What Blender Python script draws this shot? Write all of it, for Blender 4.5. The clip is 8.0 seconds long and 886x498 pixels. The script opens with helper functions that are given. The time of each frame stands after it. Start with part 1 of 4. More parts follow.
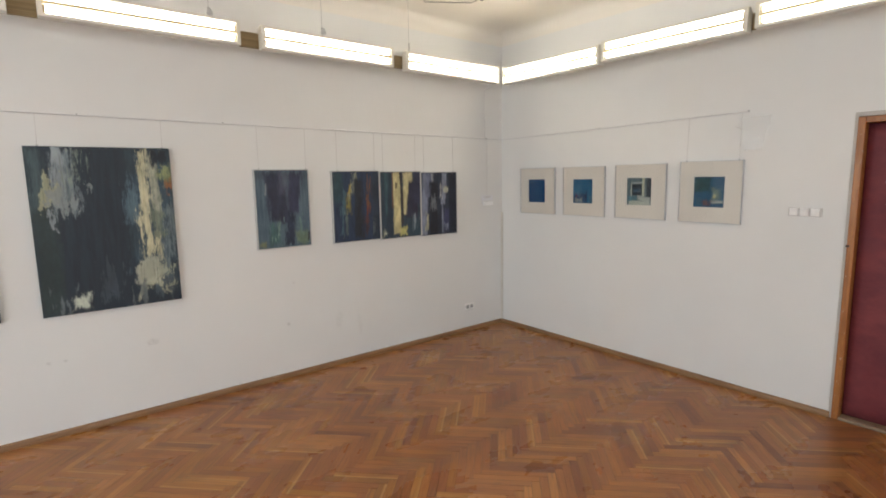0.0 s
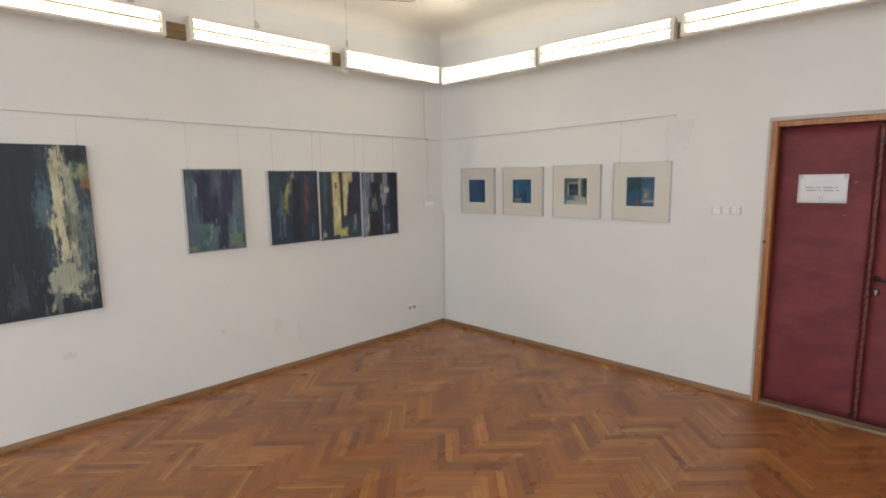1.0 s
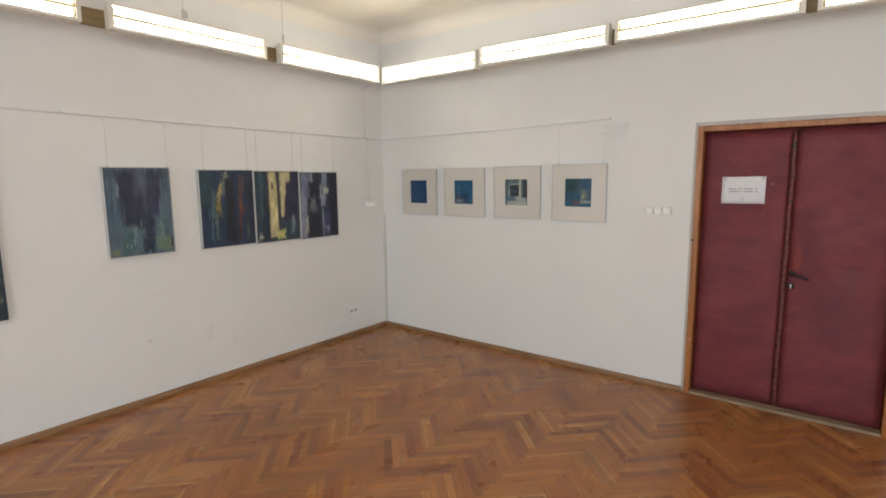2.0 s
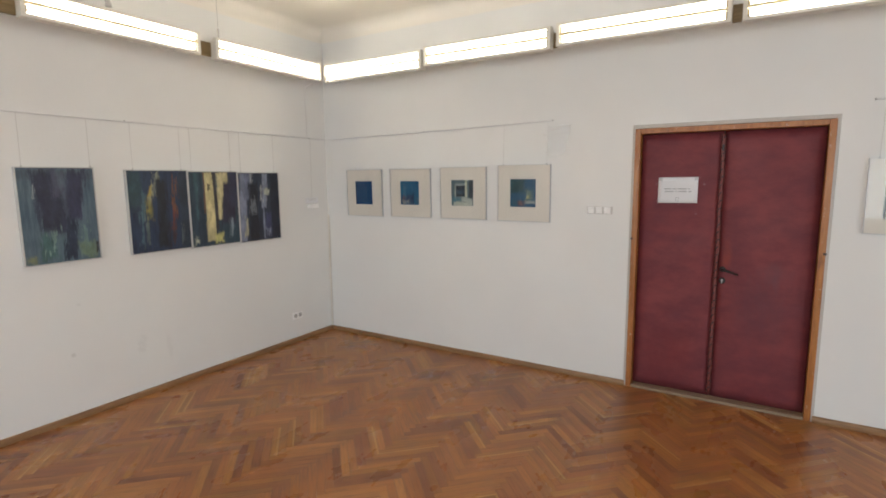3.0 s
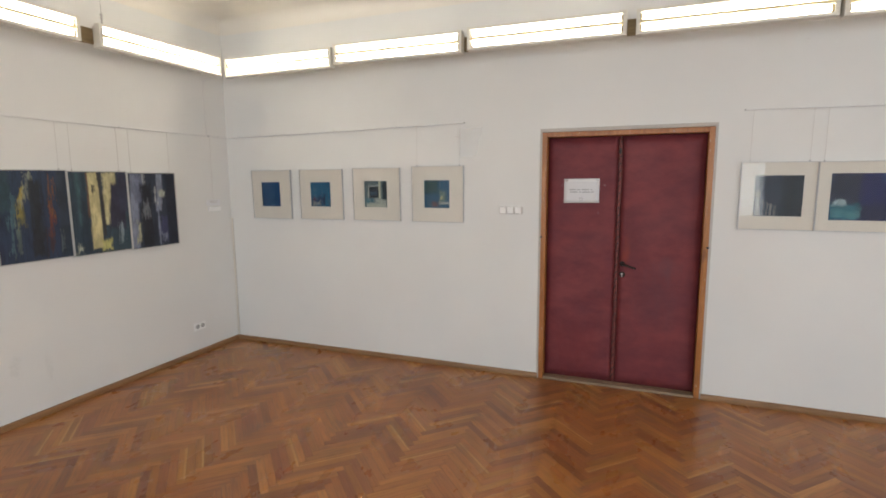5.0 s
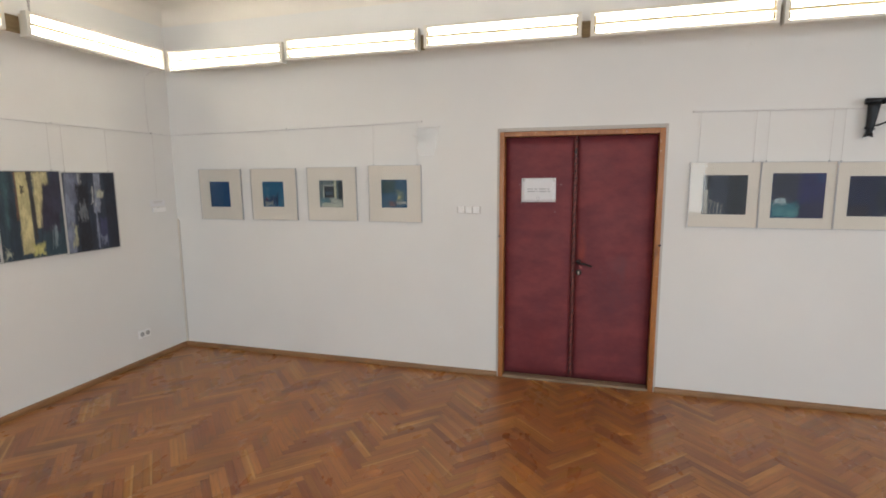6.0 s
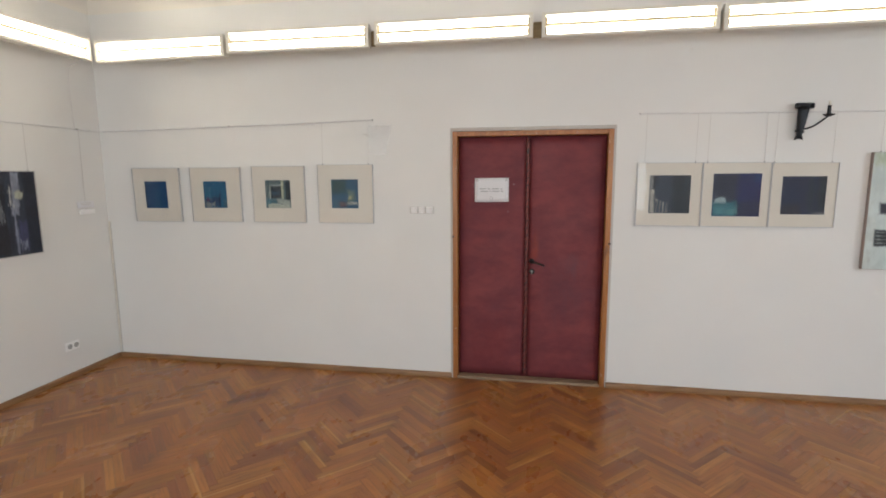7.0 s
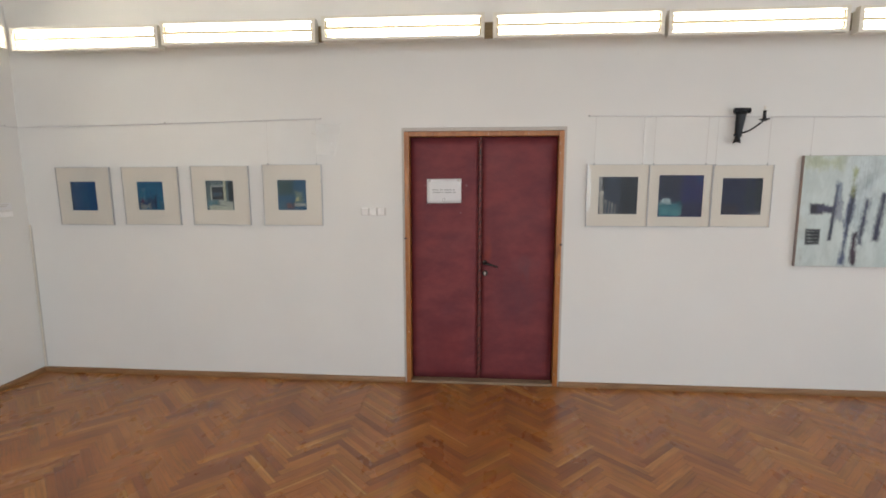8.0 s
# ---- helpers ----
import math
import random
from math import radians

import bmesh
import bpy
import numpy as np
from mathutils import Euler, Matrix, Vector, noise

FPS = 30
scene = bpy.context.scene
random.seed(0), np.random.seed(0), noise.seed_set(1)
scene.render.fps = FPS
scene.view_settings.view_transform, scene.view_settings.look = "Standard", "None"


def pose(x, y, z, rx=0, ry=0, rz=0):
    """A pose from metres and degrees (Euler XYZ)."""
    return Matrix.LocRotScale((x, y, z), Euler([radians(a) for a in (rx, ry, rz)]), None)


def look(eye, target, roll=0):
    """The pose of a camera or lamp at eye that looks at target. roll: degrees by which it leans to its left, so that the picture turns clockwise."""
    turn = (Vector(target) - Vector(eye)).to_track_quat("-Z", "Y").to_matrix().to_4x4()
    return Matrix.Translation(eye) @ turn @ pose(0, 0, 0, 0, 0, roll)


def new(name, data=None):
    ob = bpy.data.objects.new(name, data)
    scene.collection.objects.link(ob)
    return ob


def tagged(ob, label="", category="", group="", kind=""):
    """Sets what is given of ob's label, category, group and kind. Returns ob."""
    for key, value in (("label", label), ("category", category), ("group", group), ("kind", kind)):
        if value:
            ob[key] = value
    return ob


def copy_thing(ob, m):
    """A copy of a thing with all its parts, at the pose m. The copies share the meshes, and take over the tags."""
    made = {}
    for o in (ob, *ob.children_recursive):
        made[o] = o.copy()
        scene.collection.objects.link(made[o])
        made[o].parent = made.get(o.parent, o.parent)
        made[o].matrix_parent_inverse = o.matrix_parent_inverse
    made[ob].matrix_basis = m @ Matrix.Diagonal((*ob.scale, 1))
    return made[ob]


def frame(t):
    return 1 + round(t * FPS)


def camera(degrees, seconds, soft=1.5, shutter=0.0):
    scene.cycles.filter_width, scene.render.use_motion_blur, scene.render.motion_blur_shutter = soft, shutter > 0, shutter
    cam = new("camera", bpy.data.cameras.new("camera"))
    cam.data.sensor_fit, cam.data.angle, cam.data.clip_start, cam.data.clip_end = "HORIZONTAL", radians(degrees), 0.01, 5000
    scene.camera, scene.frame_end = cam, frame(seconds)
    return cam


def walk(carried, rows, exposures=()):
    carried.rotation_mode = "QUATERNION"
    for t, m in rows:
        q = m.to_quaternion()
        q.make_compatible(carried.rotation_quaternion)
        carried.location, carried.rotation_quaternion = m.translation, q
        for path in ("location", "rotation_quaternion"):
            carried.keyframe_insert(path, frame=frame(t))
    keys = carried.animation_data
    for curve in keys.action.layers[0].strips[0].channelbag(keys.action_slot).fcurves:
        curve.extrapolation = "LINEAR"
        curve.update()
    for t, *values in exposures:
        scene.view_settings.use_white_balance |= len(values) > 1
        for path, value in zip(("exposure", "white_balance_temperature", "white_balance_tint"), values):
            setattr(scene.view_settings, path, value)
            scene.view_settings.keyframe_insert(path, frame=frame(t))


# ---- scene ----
cam = camera(81.2, 8.0, soft=1.8)
PATH = [
    (0, (-4.369, -4.36, 1.767), (-3.135, -2.81, 1.489), -0.9),
    (0.5, (-4.381, -4.331, 1.762), (-3.057, -2.858, 1.484), -0.8),
    (1, (-4.377, -4.31, 1.762), (-2.966, -2.92, 1.483), -0.8),
    (1.5, (-4.379, -4.279, 1.758), (-2.887, -2.978, 1.48), -0.6),
    (3, (-4.35, -4.218, 1.754), (-2.663, -3.18, 1.479), -0.5),
    (3.5, (-4.357, -4.206, 1.76), (-2.623, -3.248, 1.484), -0.5),
    (4, (-4.368, -4.183, 1.758), (-2.589, -3.311, 1.483), -0.5),
    (4.5, (-4.377, -4.161, 1.749), (-2.562, -3.367, 1.478), -0.4),
    (6, (-4.341, -4.092, 1.775), (-2.439, -3.543, 1.489), -0.4),
    (6.5, (-4.318, -4.06, 1.771), (-2.392, -3.603, 1.486), -0.3),
    (7, (-4.291, -4.026, 1.777), (-2.343, -3.675, 1.488), -0.3),
    (7.5, (-4.256, -4.005, 1.764), (-2.292, -3.75, 1.481), -0.2),
    (8, (-4.22, -3.995, 1.784), (-2.247, -3.835, 1.494), -0.1),
]
walk(cam, [(t, look(eye, target, roll)) for t, eye, target, roll in PATH])

# ---- world, window light ----
world = bpy.data.worlds.new("sky")
scene.world = world
world.use_nodes = True
sky = world.node_tree.nodes.new("ShaderNodeTexSky")
sky.sky_type, sky.sun_disc = "NISHITA", False
sky.sun_elevation, sky.sun_rotation = radians(35), radians(200)
world.node_tree.links.new(sky.outputs[0], world.node_tree.nodes["Background"].inputs[0])
world.node_tree.nodes["Background"].inputs[1].default_value = 0.1

ROOM_W, ROOM_S, CEIL = -8.5, -9.6, 3.34      # west wall x, south wall y, ceiling z; north wall y=0, east wall x=0
# the two south windows are added, unseen, to light the north wall
WINDOWS = ((0, -1.25), (0, -3.46), (0, -5.67), (1, -3.20), (1, -5.50))   # wall (0 west, 1 south) and centre along it
WIN_W, WIN_H, SILL = 1.9, 2.2, 0.75
WINDOW_WATTS = 72.0
TUBE_GLOW = 13.2


def in_wall(side, at, z=0.0):
    """Local frame in a window wall: x along, y into the wall, z up."""
    return pose(ROOM_W, at, z, 0, 0, 90) if side == 0 else pose(at, ROOM_S, z, 0, 0, 180)


for side, at in WINDOWS:
    lamp = bpy.data.lights.new("window_daylight", "AREA")
    lamp.shape, lamp.size, lamp.size_y = "RECTANGLE", WIN_W, WIN_H
    lamp.energy, lamp.color = WINDOW_WATTS, (0.825, 0.92, 1.0)
    new("window_daylight", lamp).matrix_world = in_wall(side, at, SILL + WIN_H / 2) @ look((0, 0.22, 0), (0, -1, 0))


# ---- material helpers ----
class Tree:
    """Short calls for node trees."""

    def __init__(self, name, rough=0.5, metal=0.0, spec=0.5):
        self.begin(name, rough, metal, spec)

    def begin(self, name, rough=0.5, metal=0.0, spec=0.5):
        self.m = bpy.data.materials.new(name)
        self.m.use_nodes = True
        self.nodes, self.links = self.m.node_tree.nodes, self.m.node_tree.links
        self.bsdf = self.nodes["Principled BSDF"]
        self.set("Roughness", rough), self.set("Metallic", metal), self.set("Specular IOR Level", spec)

    def put(self, socket, value):
        if isinstance(value, bpy.types.NodeSocket):
            self.links.new(value, socket)
        elif isinstance(value, tuple) and len(value) == 3 and socket.type == "RGBA":
            socket.default_value = (*value, 1)
        else:
            socket.default_value = value

    def set(self, key, value):
        self.put(self.bsdf.inputs[key], value)
        return self

    def coord(self, which="Object"):
        return self.nodes.new("ShaderNodeTexCoord").outputs[which]

    def place(self):
        return self.nodes.new("ShaderNodeNewGeometry").outputs["Position"]

    def math(self, op, a, b=0.0, clamp=False):
        n = self.nodes.new("ShaderNodeMath")
        n.operation, n.use_clamp = op, clamp
        self.put(n.inputs[0], a), self.put(n.inputs[1], b)
        return n.outputs[0]

    def stretch(self, vec, scale, shift=(0, 0, 0)):
        n = self.nodes.new("ShaderNodeMapping")
        self.put(n.inputs["Vector"], vec)
        n.inputs["Scale"].default_value, n.inputs["Location"].default_value = scale, shift
        return n.outputs[0]

    def noise(self, vec, scale, detail=3.0, rough=0.55, out=0):
        n = self.nodes.new("ShaderNodeTexNoise")
        self.put(n.inputs["Vector"], vec)
        n.inputs["Scale"].default_value, n.inputs["Detail"].default_value, n.inputs["Roughness"].default_value = scale, detail, rough
        return n.outputs[out]

    def span(self, x, a, b, c=0.0, d=1.0, smooth=True):
        n = self.nodes.new("ShaderNodeMapRange")
        n.interpolation_type = "SMOOTHSTEP" if smooth else "LINEAR"
        for i, v in enumerate((x, a, b, c, d)):
            self.put(n.inputs[i], v)
        return n.outputs[0]

    def mix(self, fac, a, b, blend="MIX"):
        n = self.nodes.new("ShaderNodeMix")
        n.data_type, n.blend_type = "RGBA", blend
        self.put(n.inputs[0], fac), self.put(n.inputs[6], a), self.put(n.inputs[7], b)
        return n.outputs[2]

    def ramp(self, fac, *stops):
        n = self.nodes.new("ShaderNodeValToRGB")
        self.put(n.inputs[0], fac)
        e = n.color_ramp.elements
        e[0].position, e[0].color = stops[0][0], (*stops[0][1], 1)
        e[1].position, e[1].color = stops[-1][0], (*stops[-1][1], 1)
        for p, c in stops[1:-1]:
            e.new(p).color = (*c, 1)
        return n.outputs[0]

    def bump(self, height, strength=0.3, distance=0.002):
        n = self.nodes.new("ShaderNodeBump")
        n.inputs["Strength"].default_value, n.inputs["Distance"].default_value = strength, distance
        self.put(n.inputs["Height"], height)
        return self.set("Normal", n.outputs[0])


def plain(name, color, rough=0.5, metal=0.0, vary=0.08, scale=30.0, relief=0.0):
    """A surface of one colour with uneven tone and gloss."""
    t = Tree(name, rough, metal)
    n = t.noise(t.coord(), scale, 4)
    t.set("Base Color", t.mix(n, tuple(c * (1 - vary) for c in color), tuple(min(1, c * (1 + vary)) for c in color)))
    t.set("Roughness", t.span(n, 0.2, 0.8, rough * 0.8, min(1, rough * 1.2)))
    if relief:
        t.bump(n, relief, 0.001)
    return t.m


def wall_paint(name, color, smudges=()):
    t = Tree(name, 0.85, 0, 0.25)
    p = t.place()
    big, fine = t.noise(p, 0.9, 4), t.noise(p, 90, 3)
    roller = t.noise(t.stretch(p, (1, 1, 0.35)), 26, 4)
    c = t.mix(t.span(big, 0.35, 0.7), tuple(v * 0.965 for v in color), color)
    scuff = t.math("MULTIPLY", t.span(t.noise(t.stretch(p, (1, 1, 1.6)), 5.5, 5, 0.7), 0.66, 0.78), 0.16)
    c = t.mix(scuff, c, (0.42, 0.39, 0.35))
    if smudges:
        sep = t.nodes.new("ShaderNodeSeparateXYZ")
        t.put(sep.inputs[0], p)
        rag = t.math("MULTIPLY", t.math("SUBTRACT", t.noise(p, 22, 5, 0.75), 0.5), 5.0)
        for x, z, rx, rz, much in smudges:
            a = t.math("POWER", t.math("DIVIDE", t.math("SUBTRACT", sep.outputs[0], x), rx), 2)
            b = t.math("POWER", t.math("DIVIDE", t.math("SUBTRACT", sep.outputs[2], z), rz), 2)
            d = t.math("ADD", t.math("ADD", a, b), rag)
            c = t.mix(t.math("MULTIPLY", t.span(d, 1.0, -0.6), much * 0.6), c, (0.36, 0.34, 0.31))
    t.set("Base Color", c)
    t.bump(t.math("ADD", t.math("MULTIPLY", roller, 1.0), t.math("MULTIPLY", fine, 0.35)), 0.22, 0.003)
    return t.m


def wood(name, dark, light, rough=0.4, along=(2, 40, 40), chips=0.0):
    t = Tree(name, rough)
    v = t.coord()
    g = t.noise(t.stretch(v, along), 1.5, 6, 0.65)
    w = t.noise(v, 3.0, 3)
    c = t.mix(t.span(g, 0.3, 0.72), dark, light)
    c = t.mix(t.math("MULTIPLY", t.span(w, 0.5, 0.75), 0.35), c, tuple(d * 0.6 for d in dark))
    if chips:
        c = t.mix(t.math("MULTIPLY", t.span(t.noise(t.stretch(v, (1, 1, 0.45)), 55, 4, 0.65), 0.64, 0.70), chips), c, (0.60, 0.52, 0.42))
        c = t.mix(t.math("MULTIPLY", t.span(t.noise(t.stretch(v, (1, 1, 0.3)), 16, 4, 0.6), 0.62, 0.72), chips), c, (0.13, 0.045, 0.02))
    t.set("Base Color", c).set("Roughness", t.span(g, 0.3, 0.7, rough * 1.2, rough * 0.85))
    t.bump(g, 0.15, 0.001)
    return t.m


def parquet():
    t = Tree("varnished_oak_parquet", 0.3)
    uv = t.coord("UV")
    info, geo = t.nodes.new("ShaderNodeObjectInfo").outputs["Random"], t.nodes.new("ShaderNodeNewGeometry")
    r = t.math("FRACT", t.math("ADD", info, geo.outputs["Random Per Island"]))
    r2 = t.math("FRACT", t.math("MULTIPLY", r, 17.31))
    comb = t.nodes.new("ShaderNodeCombineXYZ")
    t.put(comb.inputs[0], t.math("MULTIPLY", r, 90.0)), t.put(comb.inputs[1], t.math("MULTIPLY", r2, 70.0))
    add = t.nodes.new("ShaderNodeVectorMath")
    t.put(add.inputs[0], uv), t.put(add.inputs[1], comb.outputs[0])
    v = add.outputs[0]
    grain = t.noise(t.stretch(v, (5, 75, 1)), 1.0, 6, 0.62)
    flame = t.noise(t.stretch(v, (2.2, 16, 1)), 1.0, 3, 0.5)
    tone = t.ramp(r, (0.0, (0.200, 0.070, 0.026)), (0.3, (0.330, 0.118, 0.035)), (0.7, (0.390, 0.148, 0.041)), (0.94, (0.440, 0.184, 0.052)), (1.0, (0.58, 0.285, 0.090)))
    tone = t.mix(t.math("MULTIPLY", t.span(r2, 0.55, 0.85), 0.45), tone, (0.40, 0.185, 0.040))
    tone = t.mix(t.math("MULTIPLY", t.span(r2, 0.30, 0.10), 0.45), tone, (0.250, 0.082, 0.040))
    c = t.mix(t.math("MULTIPLY", t.span(grain, 0.42, 0.68), 0.36), tone, (0.095, 0.030, 0.011))
    c = t.mix(t.math("MULTIPLY", t.span(flame, 0.5, 0.75), 0.35), c, (0.40, 0.18, 0.06))
    side = t.nodes.new("ShaderNodeSeparateXYZ")
    t.put(side.inputs[0], uv)
    sap = t.math("MULTIPLY", t.span(t.math("ADD", side.outputs[1], t.math("MULTIPLY", t.math("SUBTRACT", flame, 0.5), 0.02)), 0.006, 0.012), t.span(r2, 0.93, 0.95))
    c = t.mix(t.math("MULTIPLY", sap, 0.8), c, (0.52, 0.29, 0.105))
    p = geo.outputs["Position"]
    worn = t.noise(t.stretch(p, (1.0, 1.7, 1.0)), 2.0, 3, 0.55)
    gold = t.noise(p, 0.55, 4, 0.6)
    c = t.mix(t.math("MULTIPLY", t.span(gold, 0.42, 0.66), 0.24), c, (0.40, 0.165, 0.034))
    c = t.mix(t.math("MULTIPLY", t.span(gold, 0.48, 0.30), 0.20), c, (0.19, 0.070, 0.030))
    grey = t.math("MULTIPLY", t.span(worn, 0.52, 0.70), t.span(grain, 0.35, 0.6))
    dark = t.math("MULTIPLY", t.span(t.noise(t.stretch(v, (4.5, 48, 1)), 1.0, 3, 0.5), 0.62, 0.72), t.span(t.noise(p, 2.1, 2), 0.45, 0.6))
    c = t.mix(t.math("MULTIPLY", dark, 0.30), c, (0.09, 0.040, 0.024))
    c = t.mix(t.math("MULTIPLY", grey, 0.50), c, (0.135, 0.080, 0.058))
    # dirt and old varnish gathered in the joints
    across = t.math("SUBTRACT", t.math("ABSOLUTE", side.outputs[1]), 0.0245)
    ends = t.math("SUBTRACT", t.math("ABSOLUTE", side.outputs[0]), 0.196)
    rim = t.math("ADD", t.math("MAXIMUM", across, ends), t.math("MULTIPLY", t.math("SUBTRACT", t.noise(p, 18, 3), 0.5), 0.004))
    c = t.mix(t.math("MULTIPLY", t.span(rim, -0.0036, -0.0004), 0.32), c, (0.070, 0.030, 0.016))
    t.set("Base Color", c)
    t.set("Roughness", t.math("ADD", t.span(worn, 0.3, 0.7, 0.20, 0.36), t.math("MULTIPLY", grain, 0.06)))
    t.bump(grain, 0.10, 0.0008)
    return t.m


def leatherette():
    t = Tree("burgundy_leatherette", 0.6, 0, 0.35)
    v = t.coord()
    cloud = t.noise(t.stretch(v, (1.8, 1, 3.2)), 1.7, 6, 0.68)
    patch = t.noise(t.stretch(v, (1, 1, 1.4)), 2.4, 3)
    pore = t.noise(v, 260, 2)
    c = t.mix(t.span(cloud, 0.3, 0.7), (0.140, 0.029, 0.038), (0.218, 0.044, 0.049))
    c = t.mix(t.math("MULTIPLY", t.span(patch, 0.5, 0.72), 0.5), c, (0.135, 0.039, 0.054))
    thread = t.noise(t.stretch(v, (9, 1, 48)), 2.0, 5, 0.7)
    c = t.mix(t.math("MULTIPLY", t.span(thread, 0.45, 0.7), 0.11), c, (0.070, 0.016, 0.022))
    c = t.mix(t.math("MULTIPLY", t.span(thread, 0.5, 0.3), 0.11), c, (0.22, 0.052, 0.048))
    # rubbed red along the meeting edge and round the handle, greyer further right
    sep = t.nodes.new("ShaderNodeSeparateXYZ")
    t.put(sep.inputs[0], v)
    rag = t.math("MULTIPLY", t.math("SUBTRACT", t.noise(t.stretch(v, (1, 1, 0.35)), 14, 5, 0.7), 0.5), 3.2)
    for x, z, rx, rz, tone, much in ((-0.02, 1.10, 0.045, 1.2, (0.20, 0.030, 0.020), 0.55), (0.045, 1.13, 0.040, 0.13, (0.27, 0.045, 0.028), 0.75), (0.30, 0.72, 0.20, 0.30, (0.125, 0.042, 0.056), 0.6), (0.33, 1.02, 0.14, 0.10, (0.120, 0.048, 0.064), 0.6), (-0.33, 0.30, 0.22, 0.30, (0.165, 0.022, 0.026), 0.5)):
        a = t.math("POWER", t.math("DIVIDE", t.math("SUBTRACT", sep.outputs[0], x), rx), 2)
        b = t.math("POWER", t.math("DIVIDE", t.math("SUBTRACT", sep.outputs[2], z), rz), 2)
        c = t.mix(t.math("MULTIPLY", t.span(t.math("ADD", t.math("ADD", a, b), rag), 1.4, -0.8), much), c, tone)
    t.set("Base Color", c).set("Roughness", t.span(patch, 0.3, 0.7, 0.52, 0.68))
    t.bump(t.math("ADD", t.math("MULTIPLY", pore, 0.3), t.math("MULTIPLY", cloud, 0.8)), 0.25, 0.003)
    return t.m


def clear_glass(name="clear_glass", tint=(1, 1, 1)):
    t = Tree(name)
    fres = t.nodes.new("ShaderNodeFresnel")
    fres.inputs[0].default_value = 1.5
    glossy, trans, mixer = (t.nodes.new("ShaderNode" + k) for k in ("BsdfGlossy", "BsdfTransparent", "MixShader"))
    glossy.inputs["Roughness"].default_value = 0.02
    trans.inputs[0].default_value = (*tint, 1)
    t.put(mixer.inputs[0], fres.outputs[0]), t.put(mixer.inputs[1], trans.outputs[0]), t.put(mixer.inputs[2], glossy.outputs[0])
    t.links.new(mixer.outputs[0], t.nodes["Material Output"].inputs[0])
    return t.m


class Paint(Tree):
    """A painted picture: strokes laid one over another on UV coordinates (0..1)."""

    def __init__(self, name, ground, ground2, seed, rough=0.5, wobble=0.05, streak=(9, 1.2, 1), fray=0.05):
        self.begin(name, rough)
        self.fray = fray
        uv = self.coord("UV")
        self.seed = seed
        self.base = self.stretch(uv, (1, 1, 1), (seed * 3.7, seed * 1.9, 0))
        self.brush = self.noise(self.stretch(self.base, streak), 2.2, 6, 0.68)
        self.daub = self.noise(self.stretch(self.base, (3.0, 2.2, 1)), 2.0, 5, 0.65)
        self.hair = self.noise(self.stretch(self.base, (34, 3.2, 1)), 2.0, 5, 0.7)
        self.fleck = self.noise(self.stretch(self.base, (16, 7, 1)), 2.6, 6, 0.75)
        warp = self.noise(self.base, 4.0, 6, 0.7, out=1)
        sep0, sep1 = self.nodes.new("ShaderNodeSeparateXYZ"), self.nodes.new("ShaderNodeSeparateColor")
        self.put(sep0.inputs[0], uv), self.put(sep1.inputs[0], warp)
        self.u = self.math("ADD", sep0.outputs[0], self.math("MULTIPLY", self.math("SUBTRACT", sep1.outputs[0], 0.5), wobble))
        self.v = self.math("ADD", sep0.outputs[1], self.math("MULTIPLY", self.math("SUBTRACT", sep1.outputs[1], 0.5), wobble * 1.6))
        self.colour = self.mix(self.span(self.brush, 0.35, 0.65), ground, ground2)

    def stroke(self, u0, v0, u1, v1, color, soft=0.03, ragged=0.12, cover=1.0, by="brush", lean=0.0):
        du = self.math("SUBTRACT", self.math("ABSOLUTE", self.math("SUBTRACT", self.math("SUBTRACT", self.u, self.math("MULTIPLY", self.math("SUBTRACT", self.v, (v0 + v1) / 2), lean)) if lean else self.u, (u0 + u1) / 2)), (u1 - u0) / 2)
        dv = self.math("SUBTRACT", self.math("ABSOLUTE", self.math("SUBTRACT", self.v, (v0 + v1) / 2)), (v1 - v0) / 2)
        d = self.math("MAXIMUM", du, dv)
        n = self.brush if by == "brush" else self.daub
        d = self.math("ADD", d, self.math("MULTIPLY", self.math("SUBTRACT", n, 0.47), ragged * 2.2))
        d = self.math("ADD", d, self.math("MULTIPLY", self.math("SUBTRACT", self.fleck, 0.5), self.fray + ragged * 0.8))
        k = self.math("MULTIPLY", self.span(d, soft, -soft), cover)
        shade = self.mix(self.span(self.daub, 0.35, 0.68), tuple(c * 0.70 for c in color), tuple(min(1, c * 1.15) for c in color))
        shade = self.mix(self.math("MULTIPLY", self.span(self.hair, 0.48, 0.66), 0.55), shade, tuple(c * 0.35 + 0.012 for c in color))
        self.colour = self.mix(k, self.colour, shade)
        return self

    def scratches(self, light=(0.30, 0.33, 0.32), dark=(0.010, 0.013, 0.020), much=0.5):
        """Dry-brush marks over everything."""
        self.colour = self.mix(self.math("MULTIPLY", self.span(self.hair, 0.60, 0.72), much * 0.55), self.colour, light)
        self.colour = self.mix(self.math("MULTIPLY", self.span(self.fleck, 0.62, 0.70), much), self.colour, light)
        self.colour = self.mix(self.math("MULTIPLY", self.span(self.fleck, 0.36, 0.28), much), self.colour, dark)
        return self

    def done(self, relief=0.5):
        self.set("Base Color", self.colour)
        if relief:
            self.bump(self.math("ADD", self.brush, self.daub), relief, 0.003)
        return self.m


